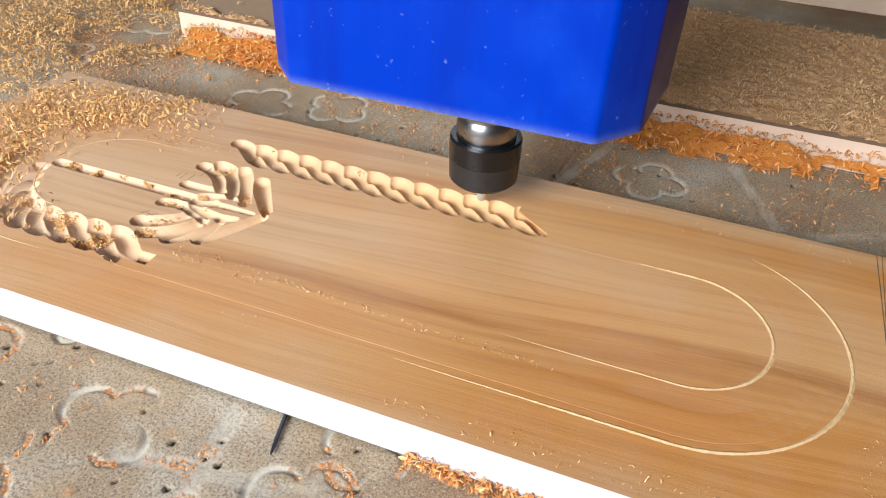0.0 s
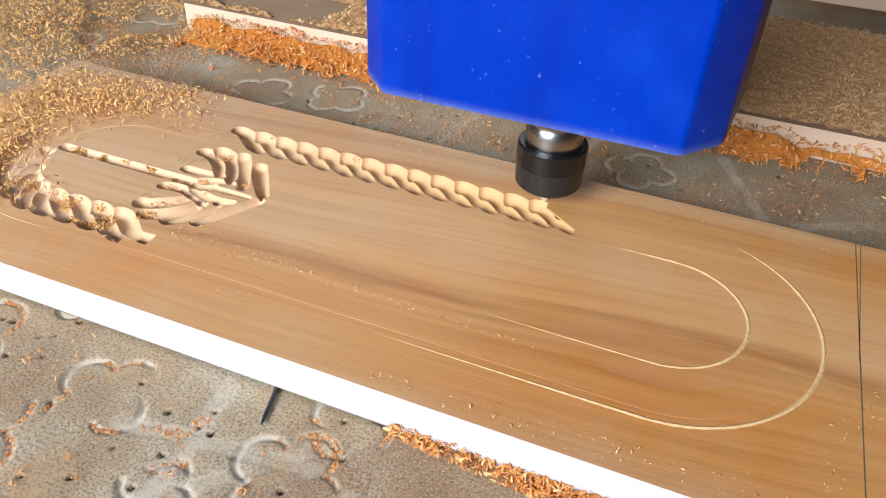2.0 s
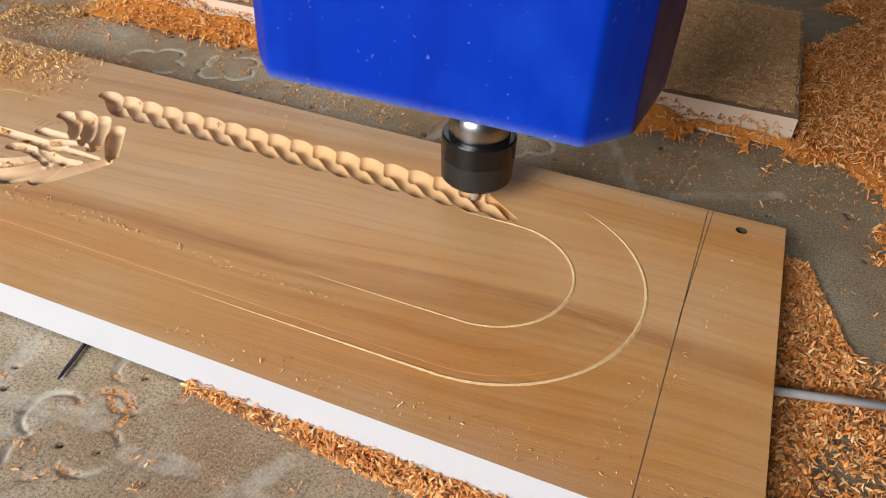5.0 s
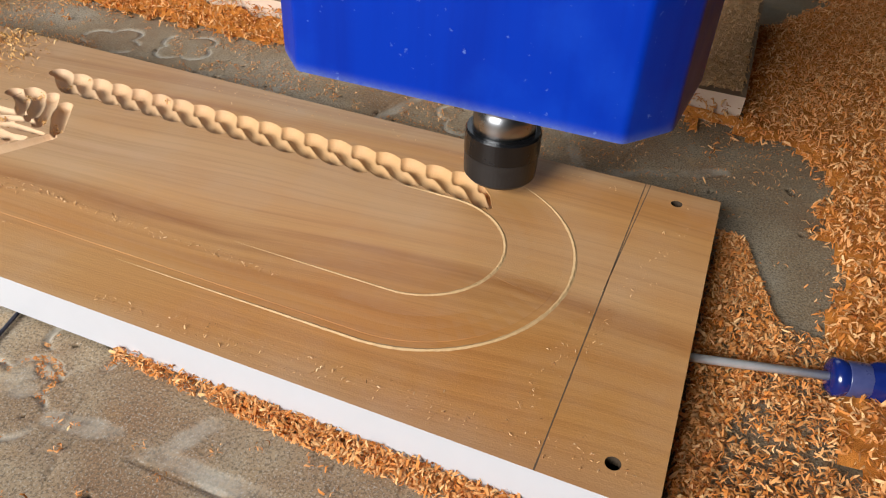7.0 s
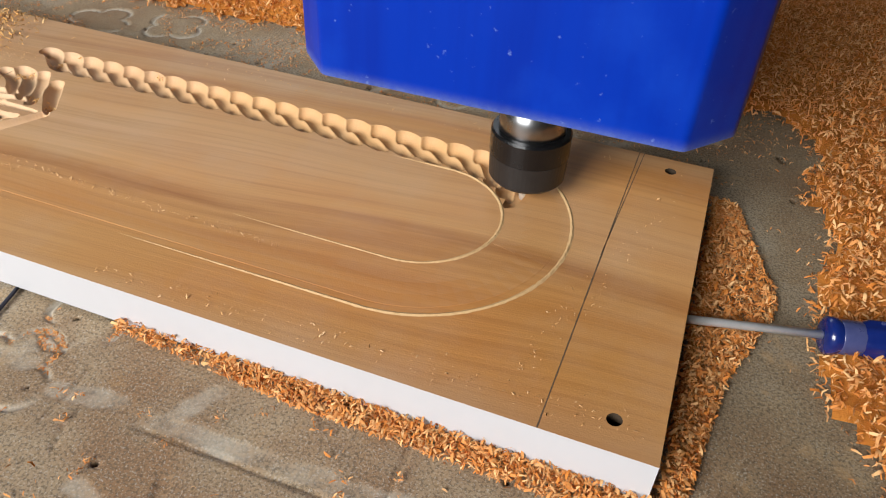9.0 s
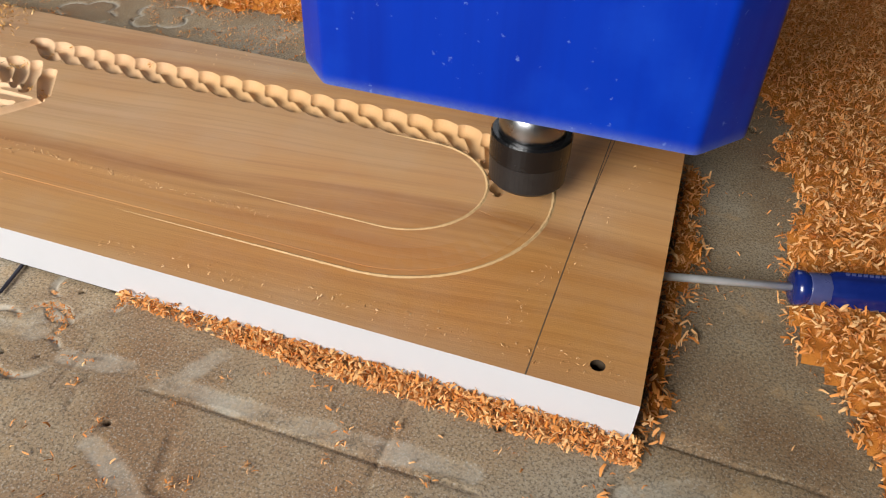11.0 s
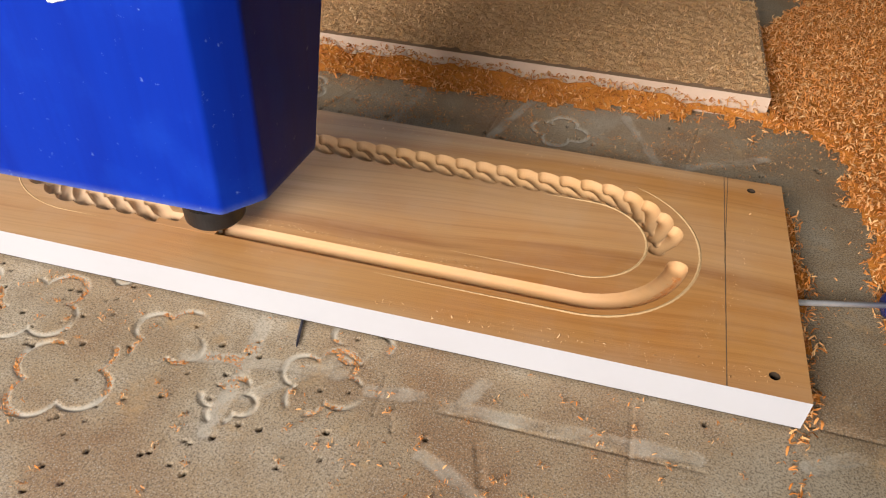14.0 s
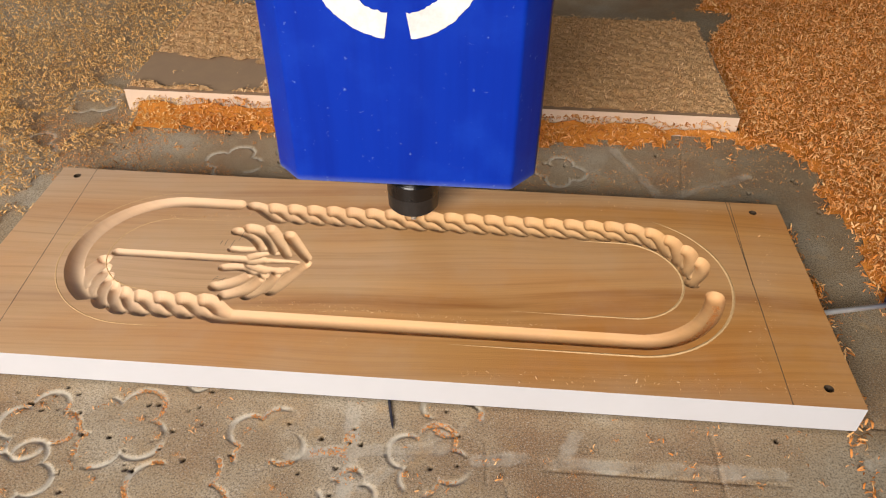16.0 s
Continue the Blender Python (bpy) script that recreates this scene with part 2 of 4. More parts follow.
WOOD = wood_material("planed_wood")
CARVED = wood_material("fresh_cut_wood", 0.55)
LINE = plain_material("raised_fibre", (0.8, 0.53, 0.26), 0.8, spots=(0.5, 0.27, 0.1), scale=400)
MDF = mdf_material()
CHIP = chip_material("orange_shavings", (0.66, 0.22, 0.038), (0.98, 0.66, 0.32))
PALE_CHIP = chip_material("pale_shavings", (0.68, 0.37, 0.145), (0.98, 0.72, 0.42))
LIGHT_CHIP = chip_material("yellow_shavings", (0.7, 0.36, 0.1), (0.98, 0.7, 0.35))
CHIP_BED = plain_material("packed_shavings", (0.66, 0.25, 0.045), 0.85, spots=(0.38, 0.12, 0.02), scale=220, bump=0.002, amount=0.9)
DUST_BED = plain_material("packed_dust", (0.74, 0.46, 0.235), 0.9, spots=(0.58, 0.33, 0.145), scale=150, bump=0.002, amount=0.7)
DUSTY = plain_material("dusty_panel_face", (0.36, 0.24, 0.155), 0.85, spots=(0.46, 0.31, 0.18), scale=60)
for _m in (MDF, CHIP_BED, DUST_BED, DUSTY):
    _m.node_tree.nodes["Principled BSDF"].inputs["Specular IOR Level"].default_value = 0.12
RAW = plain_material("bare_pale_edge", (0.76, 0.57, 0.43), 0.6, spots=(0.66, 0.44, 0.28), scale=30)
WHITE = plain_material("white_lacquer", (0.58, 0.575, 0.6), 0.45, spots=(0.53, 0.515, 0.52), scale=14)


def enamel_material():
    """Blue enamel with faint runs, scuffs and sawdust clinging near the lower rim."""
    n = Nodes("blue_enamel", 0.4)
    pos = n.add("ShaderNodeTexCoord").outputs["Object"]
    runs = n.noise(n.mapped(pos, (90, 90, 5)), 1.0, 4.0, 0.6)
    cloud = n.noise(pos, 26, 5.0, 0.6)
    c = n.mix(n.math("MULTIPLY", n.math("SUBTRACT", runs, 0.4, True), 2.0, True), (0.0, 0.027, 0.36), (0.0, 0.015, 0.26))
    c = n.mix(n.math("MULTIPLY", n.math("SUBTRACT", cloud, 0.52, True), 1.4, True), c, (0.008, 0.075, 0.55))
    speck = n.noise(pos, 300, 3.0, 0.6)
    c = n.mix(n.math("MULTIPLY", n.math("SUBTRACT", speck, 0.68, True), 5.0, True), c, (0.25, 0.36, 0.7))
    sep = n.add("ShaderNodeSeparateXYZ", Vector=pos)
    rim = n.math("SUBTRACT", 1.0, n.math("DIVIDE", n.math("SUBTRACT", sep.outputs["Z"], 0.0738), 0.0042), True)
    dust = n.math("MULTIPLY", n.math("MULTIPLY", rim, rim), n.math("MULTIPLY", n.noise(pos, 420, 5.0, 0.75), 0.8), True)
    c = n.mix(dust, c, (0.2, 0.25, 0.4))
    n.to(c, "Base Color")
    n.to(n.math("ADD", n.math("MULTIPLY", cloud, 0.3), 0.28), "Roughness")
    n.b.inputs["Specular IOR Level"].default_value = 0.14
    n.bump(cloud, 0.15, 0.002)
    return n.m


BLUE = enamel_material()
DECAL = plain_material("white_decal", (0.75, 0.76, 0.76), 0.5, spots=(0.3, 0.27, 0.22), scale=90)
STEEL = plain_material("turned_steel", (0.34, 0.34, 0.35), 0.3, 1.0, scale=120)
BLACK_STEEL = plain_material("blackened_steel", (0.008, 0.008, 0.009), 0.24, 0.2, spots=(0.014, 0.014, 0.015), scale=120)
GREY_STEEL = plain_material("dusty_steel", (0.022, 0.021, 0.022), 0.4, 0.3, spots=(0.045, 0.042, 0.04), scale=160)
ALU = plain_material("dusty_aluminium", (0.7, 0.66, 0.6), 0.5, 0.5, spots=(0.6, 0.48, 0.33), scale=120)
BLADE = plain_material("chromed_shaft", (0.75, 0.75, 0.76), 0.35, 0.45, spots=(0.5, 0.49, 0.48), scale=200)
HANDLE = plain_material("clear_blue_plastic", (0.004, 0.012, 0.11), 0.2, spots=(0.01, 0.03, 0.2), scale=60, coat=0.6)
TAPE = plain_material("grey_tape", (0.07, 0.08, 0.2), 0.3, spots=(0.02, 0.03, 0.12), scale=200)
# near-black that paints in the shade of deep holes and the panel's gap
SHADE_DARK = plain_material("painted_shade", (0.05, 0.03, 0.015), 0.8, scale=200)
PENCIL = plain_material("graphite", (0.15, 0.1, 0.06), 0.6, scale=300)
DARK_IRON = plain_material("dark_iron", (0.05, 0.05, 0.07), 0.4, 0.7, scale=300)
# unseen walls and ceiling, kept dark so that they bounce little light
PLASTER = plain_material("plaster", (0.16, 0.15, 0.135), 0.9, scale=3)
CONCRETE = plain_material("concrete", (0.3, 0.29, 0.27), 0.9, scale=5)
FRAME_PAINT = plain_material("frame_paint", (0.4, 0.41, 0.42), 0.6, scale=12)


# ---- the room ----
def room():
    """Plain unseen shell with a low window behind the camera and an added high one opposite."""
    x0, x1, y0, y1, z0, z1, w = -3.2, 2.6, -1.5, 2.8, -0.85, 3.0, 0.2
    for name, b in (("floor", (x0 - w, x1 + w, y0 - w, y1 + w, z0 - w, z0)), ("ceiling", (x0 - w, x1 + w, y0 - w, y1 + w, z1, z1 + w)),
                    ("wall_west", (x0 - w, x0, y0 - w, y1 + w, z0, z1)), ("wall_east", (x1, x1 + w, y0 - w, y1 + w, z0, z1))):
        tagged(part(name, box(bmesh.new(), *b), CONCRETE if name == "floor" else PLASTER), {"floor": "bare grey concrete workshop floor", "ceiling": "plain dark plaster ceiling out of view"}.get(name, "plain dark plaster wall out of view"), name.split("_")[0], kind="structure")
    for name, ya, yb, a, b, lo, hi in (("wall_south", y0 - w, y0, -1.33, -0.11, 0.46, 1.26), ("wall_north", y1, y1 + w, -2.95, -0.65, 1.35, 2.75)):
        bm = bmesh.new()
        for bx in ((x0, a, ya, yb, z0, z1), (b, x1, ya, yb, z0, z1), (a, b, ya, yb, z0, lo), (a, b, ya, yb, hi, z1)):
            box(bm, *bx)
        tagged(part(name, bm, PLASTER), "plain dark plaster wall with an unseen window opening", "wall", kind="structure")


room()

# ---- the machine bed ----
T, L, W = 0.020, 0.508, 0.177          # the carved panel: thickness, length, width
YC, RAD, XR, XL = 0.0905, 0.0530, -0.1130, -0.4020   # the carved border's middle line


def segment(x, y, a, b):
    """Distance from the segment a-b, and the place along it."""
    d = np.array(b) - np.array(a)
    f = np.clip(((x - a[0]) * d[0] + (y - a[1]) * d[1]) / (d @ d), 0, 1)
    return np.hypot(x - a[0] - f * d[0], y - a[1] - f * d[1]), f


CLOVERS = [(-0.386, -0.028, 0.0255, 0.9), (-0.344, -0.065, 0.0263, 0.7), (-0.308, -0.029, 0.0204, 0.8), (-0.223, -0.034, 0.0211, 0.6),
           (-0.428, -0.06, 0.0196, 0.4), (-0.38, -0.1, 0.017, 1.2), (-0.353, 0.01, 0.0105, 0.5), (-0.261, -0.057, 0.0133, 0.2),
           (-0.213, -0.003, 0.0155, 0.4), (-0.43, -0.03, 0.021, 0.1), (-0.4, 0.225, 0.022, 0.4), (-0.35, 0.24, 0.02, 0.9),
           (-0.145, 0.235, 0.02, 0.3), (-0.57, 0.23, 0.023, 0.6), (-0.55, 0.31, 0.023, 1.1), (-0.62, 0.2, 0.022, 0.2)]
BANDS = [((-0.268, 0.004), (-0.262, -0.041)), ((-0.262, -0.041), (-0.263, -0.077)), ((-0.294, -0.037), (-0.215, -0.027)), ((-0.253, -0.053), (-0.217, -0.016)),
           ((-0.163, -0.032), (-0.046, -0.029)), ((-0.154, -0.028), (-0.146, -0.013)), ((-0.199, -0.033), (-0.174, -0.03)), ((-0.165, -0.061), (-0.124, -0.081)),
           ((0.002, -0.02), (0.025, -0.008)), ((-0.27, 0.19), (-0.255, 0.275)), ((-0.11, 0.185), (0.0, 0.24)), ((-0.2, 0.19), (-0.17, 0.28)),
           ((-0.06, 0.18), (-0.1, 0.27))]
SCRATCHES = [((-0.161, -0.036), (-0.042, -0.035)), ((-0.076, -0.008), (-0.075, -0.055)), ((-0.194, -0.021), (-0.193, -0.046)), ((-0.185, -0.044), (-0.182, -0.053)),
           ((0.004, 0.005), (0.083, 0.003)), ((-0.141, -0.048), (-0.135, -0.069)), ((-0.143, -0.049), (-0.137, -0.069)), ((-0.335, 0.18), (-0.3, 0.27)),
           ((-0.2, 0.18), (-0.19, 0.27)), ((-0.06, 0.18), (-0.045, 0.27))]


def bed_heights(x, y):
    """Height and freshness of the cuts over the worn bed; holes are marked below nought."""
    z = 0.0003 * fbm(x * 40, y * 40, 5)
    cut = np.zeros_like(z)
    for cx, cy, r, turn in CLOVERS:
        dx, dy = x - cx, y - cy
        a, d = np.arctan2(dy, dx), np.hypot(dx, dy)
        rim = r * (0.62 + 0.42 * np.abs(np.cos(2 * a + turn)) ** 0.75)
        off = np.abs(d - rim) / 0.0015
        broken = ramp(vnoise(a * 1.6 + cx * 90, cx * 50 + 0 * a, 3), -0.55, -0.25)
        g = np.clip(1 - off ** 2, 0, 1) * broken
        z -= 0.0013 * np.sqrt(g)
        cut = np.maximum(cut, ramp(1.35 - off, 0, 0.7) * broken * 0.85)
    for a, b in BANDS:
        d, f = segment(x, y, a, b)
        d = d + 0.0022 * fbm(x * 110, y * 110, 9)
        g = ramp(0.0044 - d, 0, 0.002)
        z -= 0.0003 * g
        cut = np.maximum(cut, g * np.clip(0.38 + 0.55 * fbm(x * 60, y * 60, 8), 0, 1))
    for a, b in SCRATCHES:
        d, f = segment(x, y, a, b)
        d = d + 0.0006 * vnoise(x * 60, y * 60, 4)
        z -= 0.0008 * ramp(0.0011 - d, 0, 0.0008)
    rng = np.random.default_rng(11)
    for k in range(150):
        hx, hy = rng.uniform(-0.52, 0.12), rng.uniform(-0.14, 0.0) if k < 110 else rng.uniform(0.185, 0.27)
        if k < 70:
            hx = rng.uniform(-0.47, -0.2)
        d = np.hypot(x - hx, y - hy)
        r = rng.uniform(0.0005, 0.0011)
        z -= 0.004 * ramp(r - d, -0.0005, 0.0005)
        # negative: the hole's inner shade, drawn by colour
        cut = np.where(d < r + 0.0003, -0.9, cut)
    return z, cut


def machine_bed():
    bed = empty("machine_bed", None, "worn grey fibreboard machine bed with old routed clover marks", "machine bed", kind="structure")
    xs = np.unique(np.round(np.concatenate([np.linspace(-1.3, -0.66, 12), np.arange(-0.65, -0.5, 0.002), np.arange(-0.5, 0.09, 0.001), np.arange(0.09, 0.3, 0.004), np.linspace(0.31, 1.3, 14)]), 5))
    ys = np.unique(np.round(np.concatenate([np.linspace(-0.7, -0.16, 10), np.arange(-0.15, 0.006, 0.001), np.arange(0.006, 0.176, 0.008), np.arange(0.176, 0.34, 0.0016), np.linspace(0.35, 1.6, 24)]), 5))
    x, y = np.meshgrid(xs, ys)
    z, cut = bed_heights(x, y)
    z[0, :] = z[-1, :] = 0
    grid_mesh("spoil_board", xs, ys, z, np.ones((len(ys) - 1, len(xs) - 1), bool), MDF, bed, attr=cut)
    part("slab", box(bmesh.new(), -1.3, 1.3, -0.7, 1.6, -0.04, -0.008, 0.002), MDF, bed)
    part("frame", box(bmesh.new(), -1.28, 1.28, -0.68, 1.58, -0.85, -0.042, 0.004), FRAME_PAINT, bed, "grey painted machine frame")


machine_bed()


# ---- the carved panel ----
def track(s):
    """Place and heading on the border's middle line, s metres clockwise from the top straight's left end."""
    top, arc = XR - XL, math.pi * RAD
    s = s % (2 * top + 2 * arc)
    if s < top:
        return XL + s, YC + RAD, 0.0
    s -= top
    if s < arc:
        a = math.pi / 2 - s / RAD
        return XR + RAD * math.cos(a), YC + RAD * math.sin(a), a - math.pi / 2
    s -= arc
    if s < top:
        return XR - s, YC - RAD, math.pi
    s -= top
    a = -math.pi / 2 - s / RAD
    return XL + RAD * math.cos(a), YC + RAD * math.sin(a), a - math.pi / 2


TOP, ARC = XR - XL, math.pi * RAD


def along(x, y):
    """For arrays: the place along the border and the offset outwards from it."""
    s = np.where(y > YC, x - XL, TOP + ARC + XR - x)
    v = np.where(y > YC, y - YC - RAD, YC - RAD - y)
    r = x > XR
    ar = np.arctan2(y - YC, x - XR)
    s = np.where(r, TOP + (math.pi / 2 - ar) * RAD, s)
    v = np.where(r, np.hypot(x - XR, y - YC) - RAD, v)
    l = x < XL
    al = np.arctan2(y - YC, -(x - XL))
    s = np.where(l, 2 * TOP + ARC + (al + math.pi / 2) * RAD, s)
    v = np.where(l, np.hypot(x - XL, y - YC) - RAD, v)
    return s, v


ROPE_1 = (0.0480, 0.3690)                       # top straight and round the right end
ROPE_2 = (2 * TOP + ARC - 0.056, 2 * TOP + ARC + 0.062)   # bottom left
COVE_1 = (TOP + 0.096, 2 * TOP + ARC - 0.050)
COVE_2 = (2 * TOP + ARC + 0.036, 2 * TOP + 2 * ARC + 0.032)
PITCH, DEEP = 0.0134, 0.0046


def rope(s, v, ends):
    """Depth of the twisted strands below the surface: one S-shaped stroke of a round cutter after another."""
    deep = np.zeros_like(s)
    count = round((ends[1] - ends[0]) / PITCH)
    for k in range(count):
        mid = ends[0] + (k + 0.5) * PITCH
        near = np.nonzero((np.abs(s - mid) < 0.019) & (np.abs(v) < 0.0140))
        if not len(near[0]):
            continue
        ss, vv = s[near] - mid, v[near]
        best = np.full_like(ss, 1.0)
        for q in range(21):
            f = q / 20
            a, b, c, d = (1 - f) ** 3, 3 * f * (1 - f) ** 2, 3 * f * f * (1 - f), f ** 3
            ps = -0.0116 * a - 0.0046 * b + 0.0046 * c + 0.0116 * d
            pv = 0.0064 * a + 0.0080 * b - 0.0080 * c - 0.0064 * d
            best = np.minimum(best, np.hypot(ss - ps, vv - pv) / (0.0046 - 0.0002 * math.cos(2 * math.pi * f)))
        deep[near] = np.maximum(deep[near], DEEP * (1 - best ** 2) ** 0.52)
    return deep


LOBES = [((-0.362, 0.1150), (-0.352, 0.1150), (-0.343, 0.1010), 0.0040), ((-0.355, 0.1195), (-0.344, 0.1195), (-0.334, 0.0985), 0.0041),
         ((-0.341, 0.1195), (-0.335, 0.1130), (-0.324, 0.0940), 0.0041), ((-0.327, 0.1140), (-0.321, 0.1050), (-0.311, 0.0925), 0.0042),
         ((-0.360, 0.0970), (-0.351, 0.0960), (-0.340, 0.0990), 0.0031), ((-0.347, 0.0903), (-0.341, 0.0945), (-0.328, 0.0950), 0.0024),
         ((-0.343, 0.0870), (-0.330, 0.0880), (-0.316, 0.0875), 0.0022), ((-0.360, 0.0790), (-0.347, 0.0830), (-0.333, 0.0740), 0.0033),
         ((-0.346, 0.0835), (-0.335, 0.0770), (-0.321, 0.0805), 0.0030), ((-0.360, 0.0620), (-0.350, 0.0645), (-0.343, 0.0740), 0.0043),
         ((-0.352, 0.0550), (-0.341, 0.0585), (-0.335, 0.0715), 0.0042), ((-0.339, 0.0560), (-0.331, 0.0610), (-0.326, 0.0765), 0.0042),
         ((-0.326, 0.0610), (-0.320, 0.0690), (-0.310, 0.0870), 0.0042)]


def leaf_depth(x, y):
    deep = np.zeros_like(x)
    for a, b, c, w in LOBES:
        near = np.full_like(x, 1.0)
        for k in range(25):
            f = k / 24
            px = (1 - f) ** 2 * a[0] + 2 * f * (1 - f) * b[0] + f * f * c[0]
            py = (1 - f) ** 2 * a[1] + 2 * f * (1 - f) * b[1] + f * f * c[1]
            near = np.minimum(near, np.hypot(x - px, y - py) / (w * (1.0 - 0.45 * max(0, f - 0.4))))
        deep = np.maximum(deep, 0.92 * w * (1 - near ** 2) ** 0.52)
    return deep


def cove(s, v, ends, half=0.0056, deep=0.0054):
    e = np.maximum(np.maximum(ends[0] - s, s - ends[1]), 0)
    q = np.hypot(v, e) / half
    return deep * np.sqrt(np.clip(1 - q ** 2, 0, 1))


HOLES = [(-0.0158, 0.0125), (-0.0188, 0.1662), (-0.4940, 0.1675)]


def panel_depth(x, y):
    s, v = along(x, y)
    wrap = 2 * TOP + 2 * ARC
    end = 2 * TOP + ARC
    d_rope = np.maximum(rope(s, v + 0.0068, ROPE_1), rope(s, v + 0.0068 + 0.004 * ramp(s, end + 0.005, end + 0.06), ROPE_2))
    d_cove = np.maximum.reduce([cove(s, v, COVE_1), cove(s, v, COVE_2), cove(s + wrap, v, COVE_2)])
    d_border = np.maximum(d_rope, d_cove)
    sd, f = segment(x, y, (-0.4310, 0.0878), (-0.338, 0.0876))
    d_stem = 0.0028 * np.sqrt(np.clip(1 - (sd / 0.0034) ** 2, 0, 1))
    d_leaf = np.maximum(leaf_depth(x, y), d_stem)
    hole = np.zeros_like(x)
    for hx, hy in HOLES:
        hole = np.maximum(hole, 1.0 * (np.hypot(x - hx, y - hy) < 0.0034))
    return d_border, d_leaf, hole, s, v


def carved_panel():
    base = empty("carved_panel", None, "planed tan hardwood panel with white edges and half-carved rope border", "wooden panel")
    xs = np.linspace(-L, 0, 1201)
    ys = np.linspace(0, W, 420)
    x, y = np.meshgrid(xs, ys)
    d_border, d_leaf, hole, s, v = panel_depth(x, y)
    z = T - d_border - d_leaf

    def cells(mask):
        return mask[:-1, :-1] | mask[1:, :-1] | mask[:-1, 1:] | mask[1:, 1:]
    border, leaf, bored = cells(d_border > 1e-5), cells(d_leaf > 1e-5), cells(hole > 0.5)
    leaf &= ~border
    grid_mesh("panel_top", xs, ys, z, ~(border | leaf | bored), WOOD, base)
    grid_mesh("rope_border", xs, ys, z, border, CARVED, base, "carved twisted rope and plain cove border")
    grid_mesh("leaf_carving", xs, ys, z, leaf, CARVED, base, "carved leaf with a long stem")
    # the four edges, lacquered white, and the underside
    bm = bmesh.new()
    low = 0.0022
    ring = [(-L, 0), (0, 0), (0, W), (-L, W)]
    for (ax, ay), (bx, by) in zip(ring, ring[1:] + ring[:1]):
        vs = [bm.verts.new(p) for p in ((ax, ay, low), (bx, by, low), (bx, by, T), (ax, ay, T))]
        bm.faces.new(vs)
    part("edge_banding", bm, WHITE, base, "white lacquered panel edge")
    # recessed dark block, added to draw the shadow gap below the white edge
    part("underside", box(bmesh.new(), -L + 0.0012, -0.0012, 0.0012, W - 0.0012, 0.0003, low + 0.0002), SHADE_DARK, base, "dark recessed block for the shadow gap under the panel")
    for hx, hy in HOLES:
        bm = bmesh.new()
        layer = bm.loops.layers.uv.new("sheet")
        rings = [[bm.verts.new((hx + r * math.cos(a), hy + r * math.sin(a), T + 0.00004)) for a in (k * math.pi / 12 for k in range(24))] for r in (0.0056, 0.0026)]
        for k in range(24):
            f = bm.faces.new((rings[0][k], rings[0][(k + 1) % 24], rings[1][(k + 1) % 24], rings[1][k]))
            for lp in f.loops:
                lp[layer].uv = lp.vert.co.xy
        part("hole_rim", bm, WOOD, base)
        bm = bmesh.new()
        lower = [[bm.verts.new((hx + r * math.cos(a), hy + r * math.sin(a), z)) for a in (k * math.pi / 12 for k in range(24))] for r, z in ((0.0026, T + 0.00004), (0.0025, T - 0.001), (0.0024, T - 0.017))]
        for p, q in zip(lower, lower[1:]):
            for k in range(24):
                bm.faces.new((p[k], p[(k + 1) % 24], q[(k + 1) % 24], q[k]))
        bm.faces.new(lower[-1])
        # the depth's darkness is put into the hole's colour
        part("screw_hole", bm, SHADE_DARK, base, "bored screw hole with its shade painted in")
    # pencil lines
    for a, b, wide in (((-0.0376, 0.0), (-0.0348, W), 0.0005), ((-0.0365, 0.09), (-0.0325, W), 0.0004), ((-0.4705, 0.0), (-0.4835, W), 0.0004),
                       ((-0.362, 0.098), (-0.361, 0.106), 0.0003), ((-0.366, 0.1), (-0.3655, 0.106), 0.0003), ((-0.369, 0.101), (-0.3685, 0.105), 0.0003),
                       ((-0.358, 0.106), (-0.357, 0.116), 0.0003), ((-0.360, 0.066), (-0.356, 0.070), 0.0003), ((-0.362, 0.069), (-0.357, 0.0675), 0.0003), ((-0.3635, 0.067), (-0.361, 0.071), 0.0003)):
        d = Vector((b[0] - a[0], b[1] - a[1], 0))
        n = Vector((-d.y, d.x, 0)).normalized() * wide * 0.5
        bm = bmesh.new()
        steps = max(2, int(d.length / 0.004))
        rows = []
        for k in range(steps + 1):
            p = Vector((a[0], a[1], T + 0.00006)) + d * (k / steps)
            wob = n * (0.7 + 0.5 * random.random())
            rows.append((bm.verts.new(p - wob), bm.verts.new(p + wob)))
        for p, q in zip(rows, rows[1:]):
            bm.faces.new((p[0], q[0], q[1], p[1]))
        part("pencil_line", bm, PENCIL, base, "thin pencil guide line")
    # lightly routed guide lines on both sides of the border
    for off, s0, s1 in ((0.0105, TOP + 0.020, TOP + ARC + 0.105), (-0.0186, TOP - 0.03, TOP + ARC + 0.07), (0.0105, 2 * TOP + ARC - 0.02, 2 * TOP + 2 * ARC + 0.01), (-0.0186, 2 * TOP + ARC - 0.01, 2 * TOP + 2 * ARC + 0.045)):
        bm = bmesh.new()
        rows = []
        steps = int((s1 - s0) / 0.0014)
        strong = 1.0 if s0 < 2 * TOP else 0.45
        for k in range(steps + 1):
            f = k / steps
            sx, sy, a = track(s0 + f * (s1 - s0))
            o = off
            n = Vector((-math.sin(a), math.cos(a), 0))
            p = Vector((sx, sy, T)) + n * o
            fade = strong * min(1, f * 8, (1 - f) * 2.2) ** 0.7 + 0.06
            w = 0.0008 * fade * (0.85 + 0.3 * random.random())
